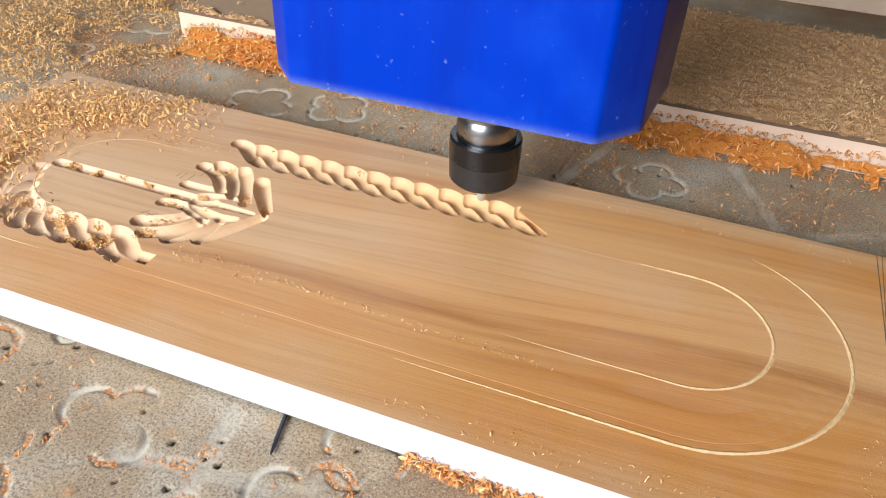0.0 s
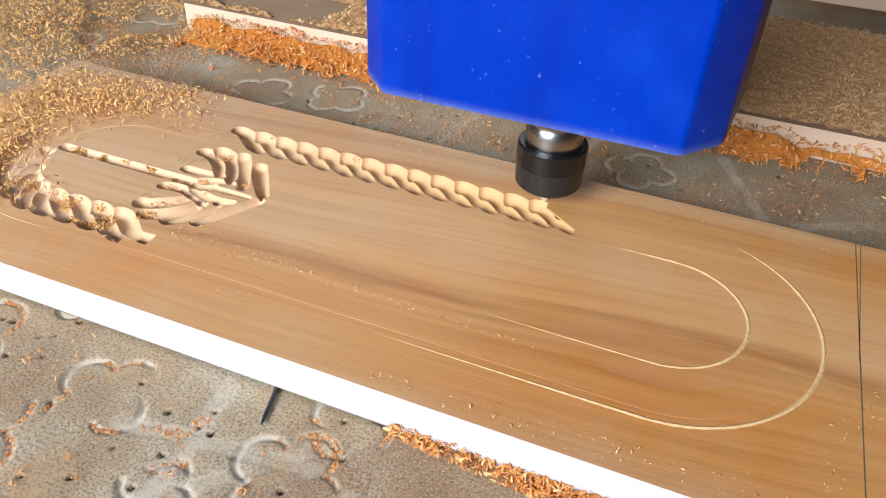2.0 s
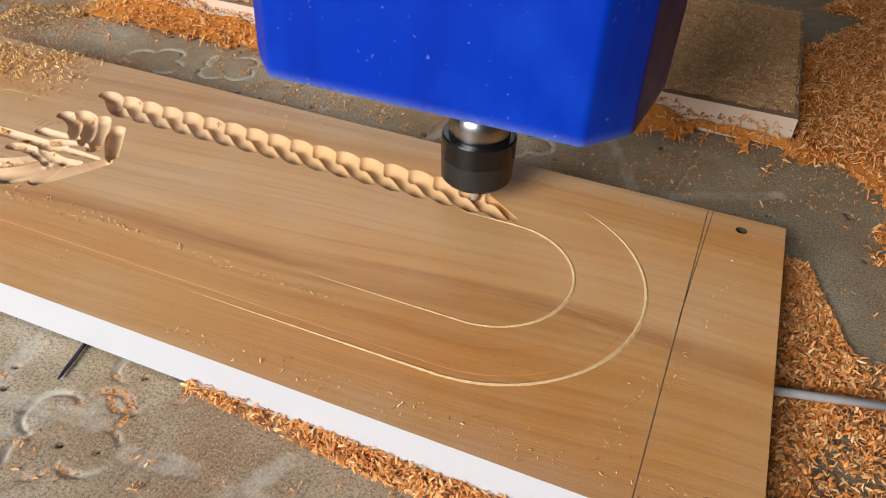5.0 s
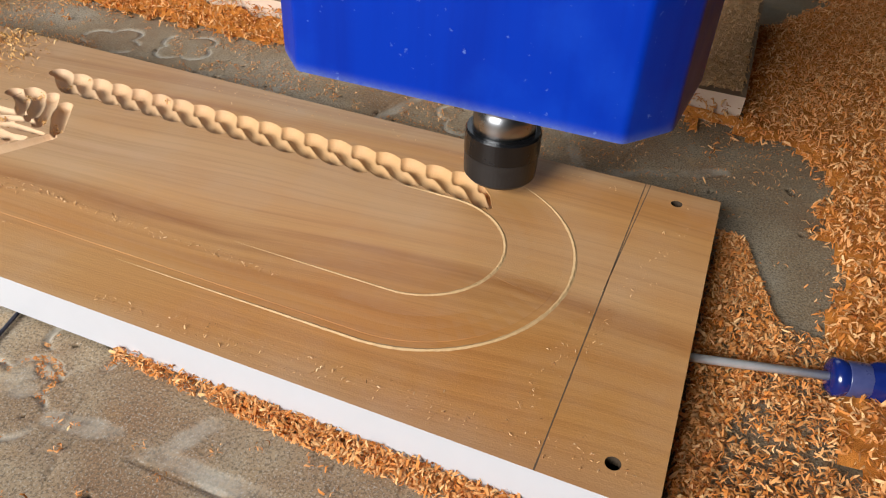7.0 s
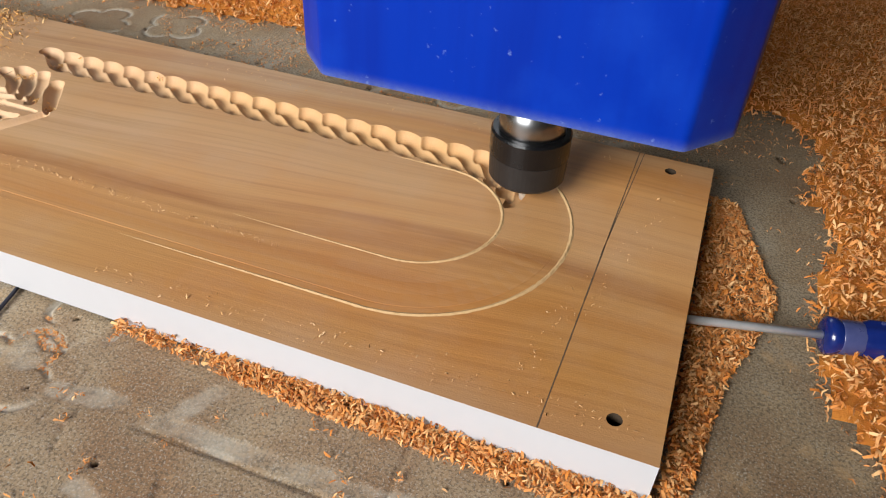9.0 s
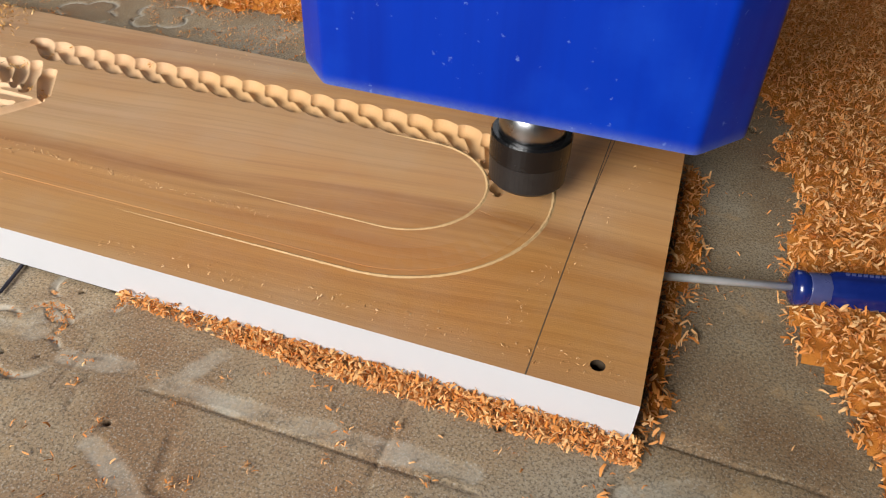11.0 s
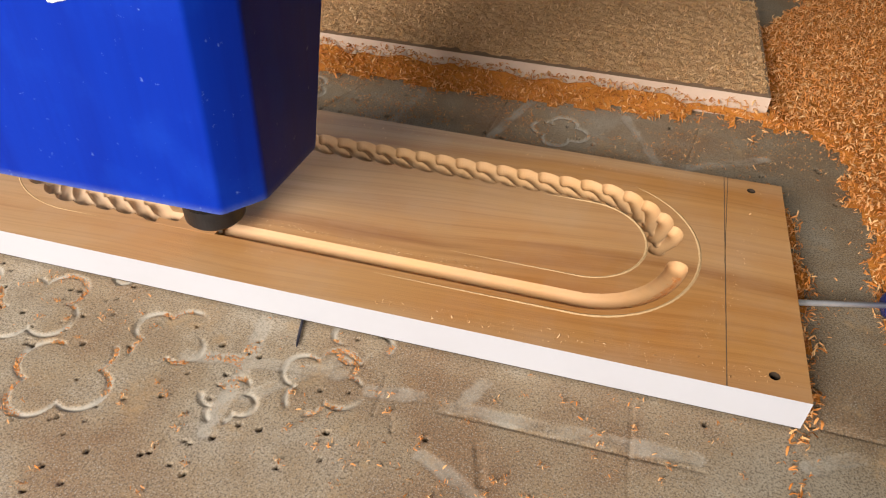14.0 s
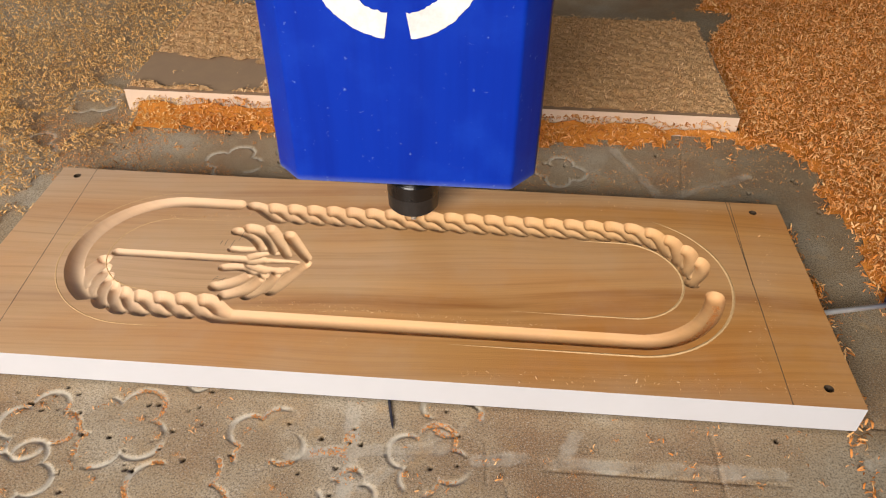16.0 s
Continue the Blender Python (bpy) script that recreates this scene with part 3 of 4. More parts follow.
            rows.append([bm.verts.new(p - n * w + Vector((0, 0, 0.00003))), bm.verts.new(p + Vector((0, 0, 0.0004 * fade * (0.7 + 0.6 * random.random())))), bm.verts.new(p + n * w + Vector((0, 0, 0.00003)))])
        for p, q in zip(rows, rows[1:]):
            for j in (0, 1):
                bm.faces.new((p[j], q[j], q[j + 1], p[j + 1]))
        bmesh.ops.recalc_face_normals(bm, faces=bm.faces)
        part("routed_line", bm, LINE, base, "fuzzy routed guide line")
    return base


PANEL = carved_panel()


# ---- the panel behind ----
def back_panel():
    base = empty("back_panel", pose(-0.513, 0.2965, 0), "dusty wooden panel with a pale edge covered in sawdust", "wooden panel")
    xs, ys = np.linspace(0, 0.515, 60), np.linspace(0, 0.190, 30)
    grid_mesh("panel_top", xs, ys, np.full((30, 60), T), np.ones((29, 59), bool), DUSTY, base)
    bm = bmesh.new()
    ring = [(0, 0), (0.515, 0), (0.515, 0.190), (0, 0.190)]
    for (ax, ay), (bx, by) in zip(ring, ring[1:] + ring[:1]):
        bm.faces.new([bm.verts.new(p) for p in ((ax, ay, 0.0005), (bx, by, 0.0005), (bx, by, T), (ax, ay, T))])
    bm.faces.new([bm.verts.new((px, py, 0.0005)) for px, py in reversed(ring)])
    part("edge_banding", bm, RAW, base, "bare pale wood edge")
    return base


copy_thing(back_panel(), pose(-0.500, 0.6125, 0, 0, 0, 0.75))


# ---- shavings ----
def flakes(name, place, size, material, seed, parent=None, label="", category="", tilt=0.48, kind="stuff", group=""):
    """Curled wood flakes at the places given (n x 3)."""
    rng = np.random.default_rng(seed)
    n = len(place)
    ln = size * rng.uniform(0.5, 1.5, n)
    wd = ln * rng.uniform(0.13, 0.34, n)
    curl = rng.uniform(0.05, 0.45, n) * ln
    a, b, c = rng.uniform(0, 2 * np.pi, n), rng.normal(0, tilt, n), rng.normal(0, tilt, n)
    ca, sa, cb, sb, cc, sc = np.cos(a), np.sin(a), np.cos(b), np.sin(b), np.cos(c), np.sin(c)
    ux = np.stack([ca * cb, sa * cb, sb], 1)
    w0 = np.stack([-sa, ca, 0 * a], 1)
    up = np.cross(ux, w0)
    uy = w0 * cc[:, None] + up * sc[:, None]
    un = np.cross(ux, uy)
    co = np.zeros((n, 6, 3))
    for j, (p, h) in enumerate(((-0.5, 0), (0.05, 1), (0.5, 0.1))):
        taper = (0.75, 1.0, 0.45)[j]
        for i, q in enumerate((-0.5, 0.5)):
            co[:, 2 * j + i] = place + ux * (ln * p)[:, None] + uy * (wd * q * taper)[:, None] + un * (curl * h)[:, None]
    low = co[:, :, 2].min(1) - place[:, 2]
    co[:, :, 2] -= (np.minimum(low, 0) * 0.8)[:, None]
    k = np.arange(n)[:, None] * 6
    faces = np.concatenate([k + np.array([[0, 2, 3, 1]]), k + np.array([[2, 4, 5, 3]])]).reshape(-1, 4)
    me = bpy.data.meshes.new(name)
    me.vertices.add(n * 6)
    me.vertices.foreach_set("co", co.ravel())
    me.loops.add(faces.size)
    me.loops.foreach_set("vertex_index", faces.ravel())
    me.polygons.add(len(faces))
    me.polygons.foreach_set("loop_start", np.arange(len(faces)) * 4)
    me.materials.append(material)
    me.update()
    me.validate()
    ob = new(name, me)
    if parent:
        ob.parent = parent
    return tagged(ob, label, category, group, kind)


def bed_cover(x, y):
    """Thickness of the shavings on the bed; none where it is below nought."""
    n = fbm(x * 45, y * 45, 21) * 0.012 + vnoise(x * 200, y * 200, 25) * 0.003
    right = x - np.interp(y, [-0.2, 0.0, 0.04, 0.06, 0.09, 0.13, 0.16, 0.2, 0.26, 0.285, 0.3], [0.105, 0.084, 0.07, 0.06, 0.047, 0.052, 0.06, 0.05, 0.05, 0.03, 0.0]) + n
    heap = np.minimum(np.interp(y, [-0.02, 0.01, 0.064, 0.108, 0.14, 0.178, 0.19], [-0.004, 0.008, 0.011, 0.013, 0.013, 0.011, -0.01]) - x, x + 0.004) + n * 0.6
    right = right - np.maximum(y - 0.45, 0) * 0.28 + np.maximum(y - 0.45, 0) * 0.5 * fbm(x * 22, y * 22, 41)
    back = np.minimum(y - np.interp(x, [-0.7, -0.52, -0.5, -0.2, 0.0, 0.06], [0.36, 0.345, 0.262, 0.27, 0.283, 0.302]), 0.34 - y + np.maximum(-0.5 - x, 0) * 20) + n
    left = np.minimum(-0.515 - x, y - 0.02) * 0.3 + fbm(x * 38, y * 38, 31) * 0.036 - 0.008 
    return np.maximum.reduce([right, heap, back, left])


def bank(x, y):
    """Height of the bank of shavings thrown up against the rear panel's front edge."""
    return 0.0105 * np.exp(-((y - 0.297) / 0.012) ** 2) * ramp(x, -0.53, -0.5) * (1 - ramp(x, -0.01, 0.02)) * (0.85 + 0.3 * vnoise(x * 70, y * 70, 51))


def off_panels(x, y):
    first = (x > -L - 0.001) & (x < 0.0015) & (y > -0.0015) & (y < W + 0.0015)
    back = (x > -0.514) & (x < 0.0035) & (y > 0.2955) & (y < 0.488)
    return ~(first | back)


def shavings():
    rng = np.random.default_rng(4)
    # packed layer on the bed
    xs, ys = np.arange(-0.9, 0.62, 0.004), np.arange(-0.2, 1.1, 0.004)
    x, y = np.meshgrid(xs, ys)
    c = bed_cover(x, y)
    z = np.clip(c * 0.35, -0.001, 0.0045) * (0.7 + 0.5 * vnoise(x * 120, y * 120, 6)) + 0.0004 + bank(x, y)
    ok = (c > -0.001) & off_panels(x, y) & (x > -0.5)
    keep = ok[:-1, :-1] & ok[1:, :-1] & ok[:-1, 1:] & ok[1:, 1:]
    tagged(grid_mesh("shavings_layer", xs, ys, z, keep, CHIP_BED), "packed orange sawdust covering the machine bed", "sawdust", kind="stuff")
    # loose flakes over it
    x, y = rng.uniform(-0.85, 0.45, 560000), rng.uniform(-0.2, 0.95, 560000)
    c = bed_cover(x, y)
    far = ramp(np.hypot(x + 0.1, y - 0.05), 0.45, 1.0)
    ok = (c > rng.uniform(-0.005, 0.004, len(x))) & off_panels(x, y) & (rng.uniform(0, 1, len(x)) > far * 0.75)
    x, y, c = x[ok], y[ok], c[ok]
    pl = np.stack([x, y, np.clip(c * 0.35, 0, 0.0048) + bank(x, y) + rng.uniform(0, 0.0014, len(x))], 1)
    pale = pl[:, 0] < -0.46
    flakes("wood_shavings", pl[~pale], 0.0033, CHIP, 5, label="loose curled orange wood shavings strewn over the bed", category="wood shavings")
    flakes("wood_shavings", pl[pale], 0.0026, LIGHT_CHIP, 15, label="loose pale yellow wood shavings in patches on the bed", category="wood shavings")
    # crumbs on the bare bed
    x, y = rng.uniform(-0.6, 0.12, 9000), rng.uniform(-0.15, 0.3, 9000)
    ok = off_panels(x, y) & (bed_cover(x, y) < 0)
    clump = vnoise(x * 60, y * 60, 3) + 0.5 * vnoise(x * 15, y * 15, 4) > 0.42
    ok &= clump
    pl = np.stack([x[ok], y[ok], np.full(ok.sum(), 0.0006)], 1)
    flakes("sawdust_crumbs", pl, 0.0019, CHIP, 6, label="scattered crumbs of orange sawdust on the bed", category="sawdust")
    x, y = rng.uniform(-0.6, 0.05, 22000), rng.uniform(0.179, 0.29, 22000)
    ok = off_panels(x, y) & (bed_cover(x, y) < 0) & (vnoise(x * 35, y * 35, 13) + 0.6 * vnoise(x * 110, y * 110, 14) > -0.15) & (rng.uniform(-0.6, 0.05, 22000) > x - 0.1)
    flakes("sawdust_crumbs", np.stack([x[ok], y[ok], np.full(ok.sum(), 0.0005)], 1), 0.0017, CHIP, 16, tilt=0.3, label="scattered crumbs of brown sawdust behind the panel", category="sawdust")
    cx, cy = rng.uniform(-0.48, 0.1, 150), rng.uniform(-0.15, -0.012, 150)
    x, y = np.repeat(cx, 9) + rng.normal(0, 0.0014, 1350), np.repeat(cy, 9) + rng.normal(0, 0.0014, 1350)
    flakes("sawdust_crumbs", np.stack([x, y, np.full(1350, 0.0009)], 1), 0.0017, CHIP, 17, label="small clumps of orange sawdust on the bed", category="sawdust")
    # residue lying in the old cuts
    x, y = rng.uniform(-0.46, -0.17, 60000), rng.uniform(-0.125, -0.002, 60000)
    ok = (bed_heights(x, y)[1] > 0.55) & (vnoise(x * 45, y * 45, 61) > 0.05)
    flakes("sawdust_crumbs", np.stack([x[ok], y[ok], np.full(ok.sum(), -0.0006)], 1), 0.0014, CHIP, 27, tilt=0.25, label="orange sawdust lodged in the old routed cuts", category="sawdust")
    # what lies on the back panel
    m = pose(-0.513, 0.2965, 0)
    xs, ys = np.linspace(0.003, 0.512, 420), np.linspace(0.002, 0.188, 155)
    x, y = np.meshgrid(xs, ys)
    bare = (0.115 - x + 0.02 * vnoise(x * 50, y * 50, 2) > 0) & (np.abs(y - 0.035) < 0.028 + 0.008 * vnoise(x * 60, y * 60, 3))
    lumps = np.clip(vnoise(x * 190, y * 190, 7) + 0.6 * vnoise(x * 420, y * 420, 8), -0.4, 1.2)
    z = T + 0.0016 + 0.0013 * lumps
    keep = ~bare[:-1, :-1]
    ob = grid_mesh("dust_layer", xs, ys, z, keep, DUST_BED)
    ob.matrix_basis = m
    tagged(ob, "packed brown sawdust on the rear panel", "sawdust", kind="stuff")
    x, y = rng.uniform(0.002, 0.513, 19000), rng.uniform(0.001, 0.189, 19000)
    bare = (0.115 - x + 0.02 * vnoise(x * 50, y * 50, 2) > 0) & (np.abs(y - 0.035) < 0.028 + 0.008 * vnoise(x * 60, y * 60, 3)) & (rng.uniform(0, 1, len(x)) > 0.01)
    x, y = x[~bare], y[~bare]
    ob = flakes("wood_shavings", np.stack([x, y, T + 0.0016 + rng.uniform(0, 0.0016, len(x))], 1), 0.003, PALE_CHIP, 8, tilt=0.3, label="brown sawdust and flakes heaped on the rear panel", category="wood shavings")
    ob.matrix_basis = m
    # fine orange flakes along the cove's outer half, under the waste until that is cut away
    sv = rng.uniform(TOP + 0.098, 2 * TOP + ARC - 0.05, 5200)
    vv = rng.normal(0.0022, 0.0011, len(sv))
    at = np.array([track(q) for q in sv])
    x, y = at[:, 0] - np.sin(at[:, 2]) * vv, at[:, 1] + np.cos(at[:, 2]) * vv
    deep = panel_depth(x, y)[0]
    ok = deep > 0.003
    flakes("sawdust_crumbs", np.stack([x[ok], y[ok], T - deep[ok] + 0.0002], 1), 0.0009, CHIP, 29, tilt=0.3, label="fine orange flakes along the outer half of the cut cove", category="sawdust")
    # small raised marks and crumbs on the carved panel
    pts = []
    for (ax, ay), (bx, by), n, spread in (((-0.33, 0.052), (-0.155, 0.0445), 190, 0.0014), ((-0.41, 0.127), (-0.345, 0.132), 90, 0.0016), ((-0.335, 0.046), (-0.285, 0.045), 60, 0.0012),
                                          ((-0.21, 0.006), (-0.005, 0.012), 190, 0.003), ((-0.3, 0.166), (-0.03, 0.168), 110, 0.004), ((-0.05, 0.02), (-0.01, 0.16), 120, 0.016), ((-0.29, 0.023), (-0.27, 0.024), 12, 0.002)):
        f = rng.uniform(0, 1, n)
        pts.append(np.stack([ax + (bx - ax) * f, ay + (by - ay) * f + rng.normal(0, spread, n), np.full(n, T + 0.0002)], 1))
    pts = np.concatenate(pts)
    d = panel_depth(pts[:, 0], pts[:, 1])
    pts = pts[((d[0] + d[1] + d[2]) < 1e-5) & (pts[:, 0] < -0.002) & (pts[:, 1] > 0.002) & (pts[:, 1] < W - 0.002)]
    flakes("wood_crumbs", pts, 0.0011, PALE_CHIP, 9, label="pale wood crumbs and raised fibres on the panel", category="sawdust", tilt=0.35)


shavings()


# ---- the screwdriver, pushed under the panel's end ----
def screwdriver():
    tool = empty("screwdriver", pose(0.0, 0.0812, 0.0085, 0, 0, 14.0), "small steel screwdriver with dark blue plastic handle wedged under panel", "screwdriver")
    part("shaft", lathe([(0.0010, -0.016), (0.0017, -0.004), (0.0017, 0.052)], 20, "x"), BLADE, tool, "chromed steel shaft", True)
    prof = [(0.0052, 0.0520), (0.0072, 0.0530), (0.0074, 0.0560), (0.0062, 0.0585), (0.0058, 0.0620), (0.0064, 0.0650), (0.0080, 0.0680), (0.0081, 0.1120), (0.0074, 0.1165), (0.0050, 0.1185)]
    bm = bmesh.new()
    rings, steps = [], 48
    for r, xx in prof:
        ring = []
        for k in range(steps):
            a = 2 * math.pi * k / steps
            rr = r * (1 - (0.09 * (0.5 + 0.5 * math.cos(8 * a)) if 0.066 < xx < 0.115 else 0))
            ring.append(bm.verts.new((xx, rr * math.cos(a), rr * math.sin(a))))
        rings.append(ring)
    for a, b in zip(rings, rings[1:]):
        for k in range(steps):
            bm.faces.new((a[k], a[(k + 1) % steps], b[(k + 1) % steps], b[k]))
    bm.faces.new(rings[0])
    bm.faces.new(rings[-1])
    bmesh.ops.recalc_face_normals(bm, faces=bm.faces)
    handle = part("handle", bm, HANDLE, tool, "ribbed dark blue plastic handle", True)
    part("tape", lathe([(0.0066, 0.0575), (0.0067, 0.0582), (0.0067, 0.0655), (0.0066, 0.066)], 32, "x"), TAPE, handle, "shiny band of clear tape", True)
    for k in range(13):
        part("lettering_bar", box(bmesh.new(), 0.0715 + k * 0.0023, 0.0728 + k * 0.0023, 0.0010, 0.0018, 0.00735, 0.0083), TAPE, handle, "worn raised lettering")


screwdriver()


def steel_pin():
    d = Vector((0.0065, -0.0265, 0))
    m = Matrix.Translation((-0.2495, 0.0078, 0.0014)) @ pose(0, 0, 0, 0, 0, math.degrees(math.atan2(d.y, d.x)))
    pin = empty("steel_pin", m, "thin dark steel pin pushed under the panel edge", "pin")
    part("shank", lathe([(0.0008, -0.012), (0.0008, 0.020), (0.0006, 0.0245), (0.0003, 0.0265)], 14, "x"), DARK_IRON, pin, "", True)


steel_pin()


# ---- the spindle head ----
def spindle_head():
    """Its origin is the middle of the collet nut's lower face."""
    head = empty("spindle_head", None, "blue enamelled router spindle head with a black collet nut", "machine head")
    z0, z1 = 0.0738, 0.62
    prof = [(0.0757, -0.0270), (0.0720, -0.0682), (0.0597, -0.0835), (-0.0495, -0.0847), (-0.0625, -0.0715), (-0.0665, -0.0270)]
    inner = [(0.0735, -0.0270), (0.0699, -0.0673), (0.0587, -0.0812), (-0.0486, -0.0824), (-0.0604, -0.0705), (-0.0643, -0.0270)]

    def folded(pts, r=0.0018):
        out = [pts[0]]
        for a, b, c in zip(pts, pts[1:], pts[2:]):
            a, b, c = Vector(a), Vector(b), Vector(c)
            p, q = b + (a - b).normalized() * r, b + (c - b).normalized() * r
            out += [tuple((1 - f) ** 2 * p + 2 * f * (1 - f) * b + f * f * q) for f in (0, 0.25, 0.5, 0.75, 1)]
        return out + [pts[-1]]
    prof, inner = folded(prof), folded(inner)
    last = len(prof) - 1
    bm = bmesh.new()
    lean = 0.17    # the open rear edge slopes away from the front
    o = [[bm.verts.new((x, y + (lean if y == -0.0270 and z == z1 else 0), z)) for x, y in prof] for z in (z0, z1)]
    i = [[bm.verts.new((x, y + (lean if y == -0.0270 and z == z1 else 0), z)) for x, y in inner] for z in (z0, z1)]
    for k in range(last):
        bm.faces.new((o[0][k], o[0][k + 1], o[1][k + 1], o[1][k]))
        bm.faces.new((i[0][k], i[1][k], i[1][k + 1], i[0][k + 1]))
        bm.faces.new((o[0][k], i[0][k], i[0][k + 1], o[0][k + 1]))
        bm.faces.new((o[1][k], o[1][k + 1], i[1][k + 1], i[1][k]))
    for k in (0, last):
        bm.faces.new((o[0][k], o[1][k], i[1][k], i[0][k]))
    bmesh.ops.recalc_face_normals(bm, faces=bm.faces)
    for e in bm.edges:
        e.smooth = e.calc_face_angle(0) < 0.5
    cover = part("cover", bm, BLUE, head, "glossy blue sheet metal cover with a rubbed lower edge", True)
    rng = random.Random(3)
    # round emblem, in plain white arcs
    for a0, a1 in ((188, 262), (280, 352), (10, 80), (100, 170)):
        bm = bmesh.new()
        rows = []
        for k in range(25):
            a = radians(a0 + (a1 - a0) * k / 24)
            jag = 0.0006 * rng.uniform(-1, 1)
            rows.append([bm.verts.new((0.0035 + r * math.cos(a), -0.0846 + 0.011 * r * math.cos(a), 0.1905 + 0.0 + r * math.sin(a))) for r in (0.0265 + jag, 0.0385 + jag * 0.5)])
        for p, q in zip(rows, rows[1:]):
            bm.faces.new((p[0], p[1], q[1], q[0]))
        part("emblem_arc", bm, DECAL, cover, "chipped white emblem arc")
    part("spindle_body", lathe([(0.030, 0.0600), (0.0325, 0.0620), (0.0325, 0.3)], 64), ALU, head, "dusty bright spindle body", True)
    part("spindle_nose", lathe([(0.0122, 0.0180), (0.0140, 0.0195), (0.0140, 0.0330), (0.0132, 0.0338), (0.0132, 0.0358), (0.0140, 0.0366), (0.0140, 0.0480), (0.0165, 0.0500), (0.0165, 0.0610)], 56), STEEL, head, "polished steel spindle nose", True)
    nut = part("collet_nut", lathe([(0.0130, 0.0125), (0.0170, 0.0128), (0.0170, 0.0225), (0.0163, 0.0235), (0.0145, 0.0236)], 56), BLACK_STEEL, head, "black collet nut", False)
    part("nut_skirt", lathe([(0.0085, 0.0), (0.0150, 0.0), (0.0164, 0.0016), (0.0168, 0.0125), (0.0150, 0.0127)], 56), GREY_STEEL, nut, "dusty grey lower ring")
    part("cutter", lathe([(0.0006, -0.0135), (0.0018, -0.0125), (0.0024, -0.0070), (0.0026, 0.0010)], 20), ALU, head, "short dusty ball nosed cutter", True)
    part("mounting_plate", box(bmesh.new(), -0.062, 0.060, 0.034, 0.052, 0.13, 0.62, 0.002), FRAME_PAINT, head, "grey steel mounting plate")
    part("bracket", box(bmesh.new(), -0.04, 0.04, 0.0, 0.034, 0.16, 0.6, 0.002), FRAME_PAINT, head)
    return head


HEAD = spindle_head()


# ---- waste wood still in the border, cut away as the tool passes ----
CUT_1 = [(0, 0.2075), (1, 0.2165), (2, 0.2315), (3.5, 0.2560), (4.2, 0.2655), (6.4, 0.2991), (7, 0.3034), (7.35, 0.3209), (8.4, 0.3253), (8.8, 0.3340), (9, 0.3367), (9.7, 0.3417), (12, 0.3679), (12.65, 0.3777)]
CUT_2 = [(12.62, 0.3737), (13, 0.4626), (13.5, 0.5606), (14, 0.6586), (14.4, 0.7406)]
CUT_3 = [(14.66, 0.8194), (15, 0.8795), (15.25, 0.9232), (15.5, 0.9811)]
WASTE = []


def waste(s0, s1, half, rows, length, across, seed, slant=0.0, mid=0.0, lift=0.0):
    """Flush slips of wood over the stretch s0 to s1, each with the time at which the tool frees it."""
    rng = random.Random(seed)
    n = max(1, round((s1 - s0) / length))
    for k in range(n):
        a, b = s0 + (s1 - s0) * k / n, s0 + (s1 - s0) * (k + 1) / n
        when = float(np.interp((a + b) / 2, [r[1] for r in rows], [r[0] for r in rows]))
        for j in range(across):
            v0, v1 = mid - half + 2 * half * j / across, mid - half + 2 * half * (j + 1) / across
            top, uvs = [], []
            mx, my, ma = track((a + b) / 2)
            cx, cy = mx - math.sin(ma) * (v0 + v1) / 2, my + math.cos(ma) * (v0 + v1) / 2
            for s, v in ((a, v0), ((a + b) / 2, v0), (b, v0), (b, v1), ((a + b) / 2, v1), (a, v1)):
                x, y, h = track(s - slant * min(max(v - mid, -0.0065), 0.0065) * min(1, max(0, (s1 - s) / 0.0128)))
                top.append((x - math.sin(h) * v, y + math.cos(h) * v))
            bm = bmesh.new()
            layer = bm.loops.layers.uv.new("sheet")
            up = [bm.verts.new((x - cx, y - cy, 0.00004)) for x, y in top]
            lo = [bm.verts.new((x - cx, y - cy, -0.0007)) for x, y in top]
            bm.faces.new(up)
            bm.faces.new(lo[::-1])
            for q in range(6):
                bm.faces.new((up[q], lo[q], lo[(q + 1) % 6], up[(q + 1) % 6]))
            bmesh.ops.recalc_face_normals(bm, faces=bm.faces)
            for f in bm.faces:
                for lp in f.loops:
                    lp[layer].uv = (lp.vert.co.x + cx, lp.vert.co.y + cy)
            ob = part("waste_slip", bm, WOOD)
            tagged(ob, "thin slip of waste wood lying flush in the panel", "wood slip", "waste slips in the border")
            ob.matrix_basis = pose(cx, cy, T + lift)
            lx, ly = rng.uniform(0.09, 0.2), rng.uniform(0.02, 0.3)
            WASTE.append((ob, when, pose(cx, cy, T + lift), pose(lx, ly, 0.0022, rng.uniform(-25, 25), rng.uniform(-25, 25), rng.uniform(0, 80))))


waste(0.2116, 0.3860, 0.0128, CUT_1, 0.0067, 4, 1, 1.4, -0.0068)
waste(0.3790, 2 * TOP + ARC - 0.066, 0.0066, CUT_2, 0.0062, 2, 2, lift=0.00008)
waste(2 * TOP + ARC - 0.066, 2 * TOP + ARC - 0.054, 0.0025, CUT_2, 0.006, 1, 4, mid=0.0043, lift=0.00008)
waste(2 * TOP + ARC + 0.088, 2 * TOP + 2 * ARC + 0.0385, 0.0066, CUT_3, 0.0062, 2, 3)


# ---- drifts of shavings that are blown off the panel and its near edge ----
DRIFTS = []


def drift(name, label, centre, places, size, material, seed, when, land):
    cx, cy, cz = centre
    ob = flakes(name, places - np.array(centre), size, material, seed, label=label, category="wood shavings", group="drifts of shavings", kind="stuff")
    ob.matrix_basis = pose(cx, cy, cz)
    DRIFTS.append((ob, when, Vector(centre), Vector(land)))


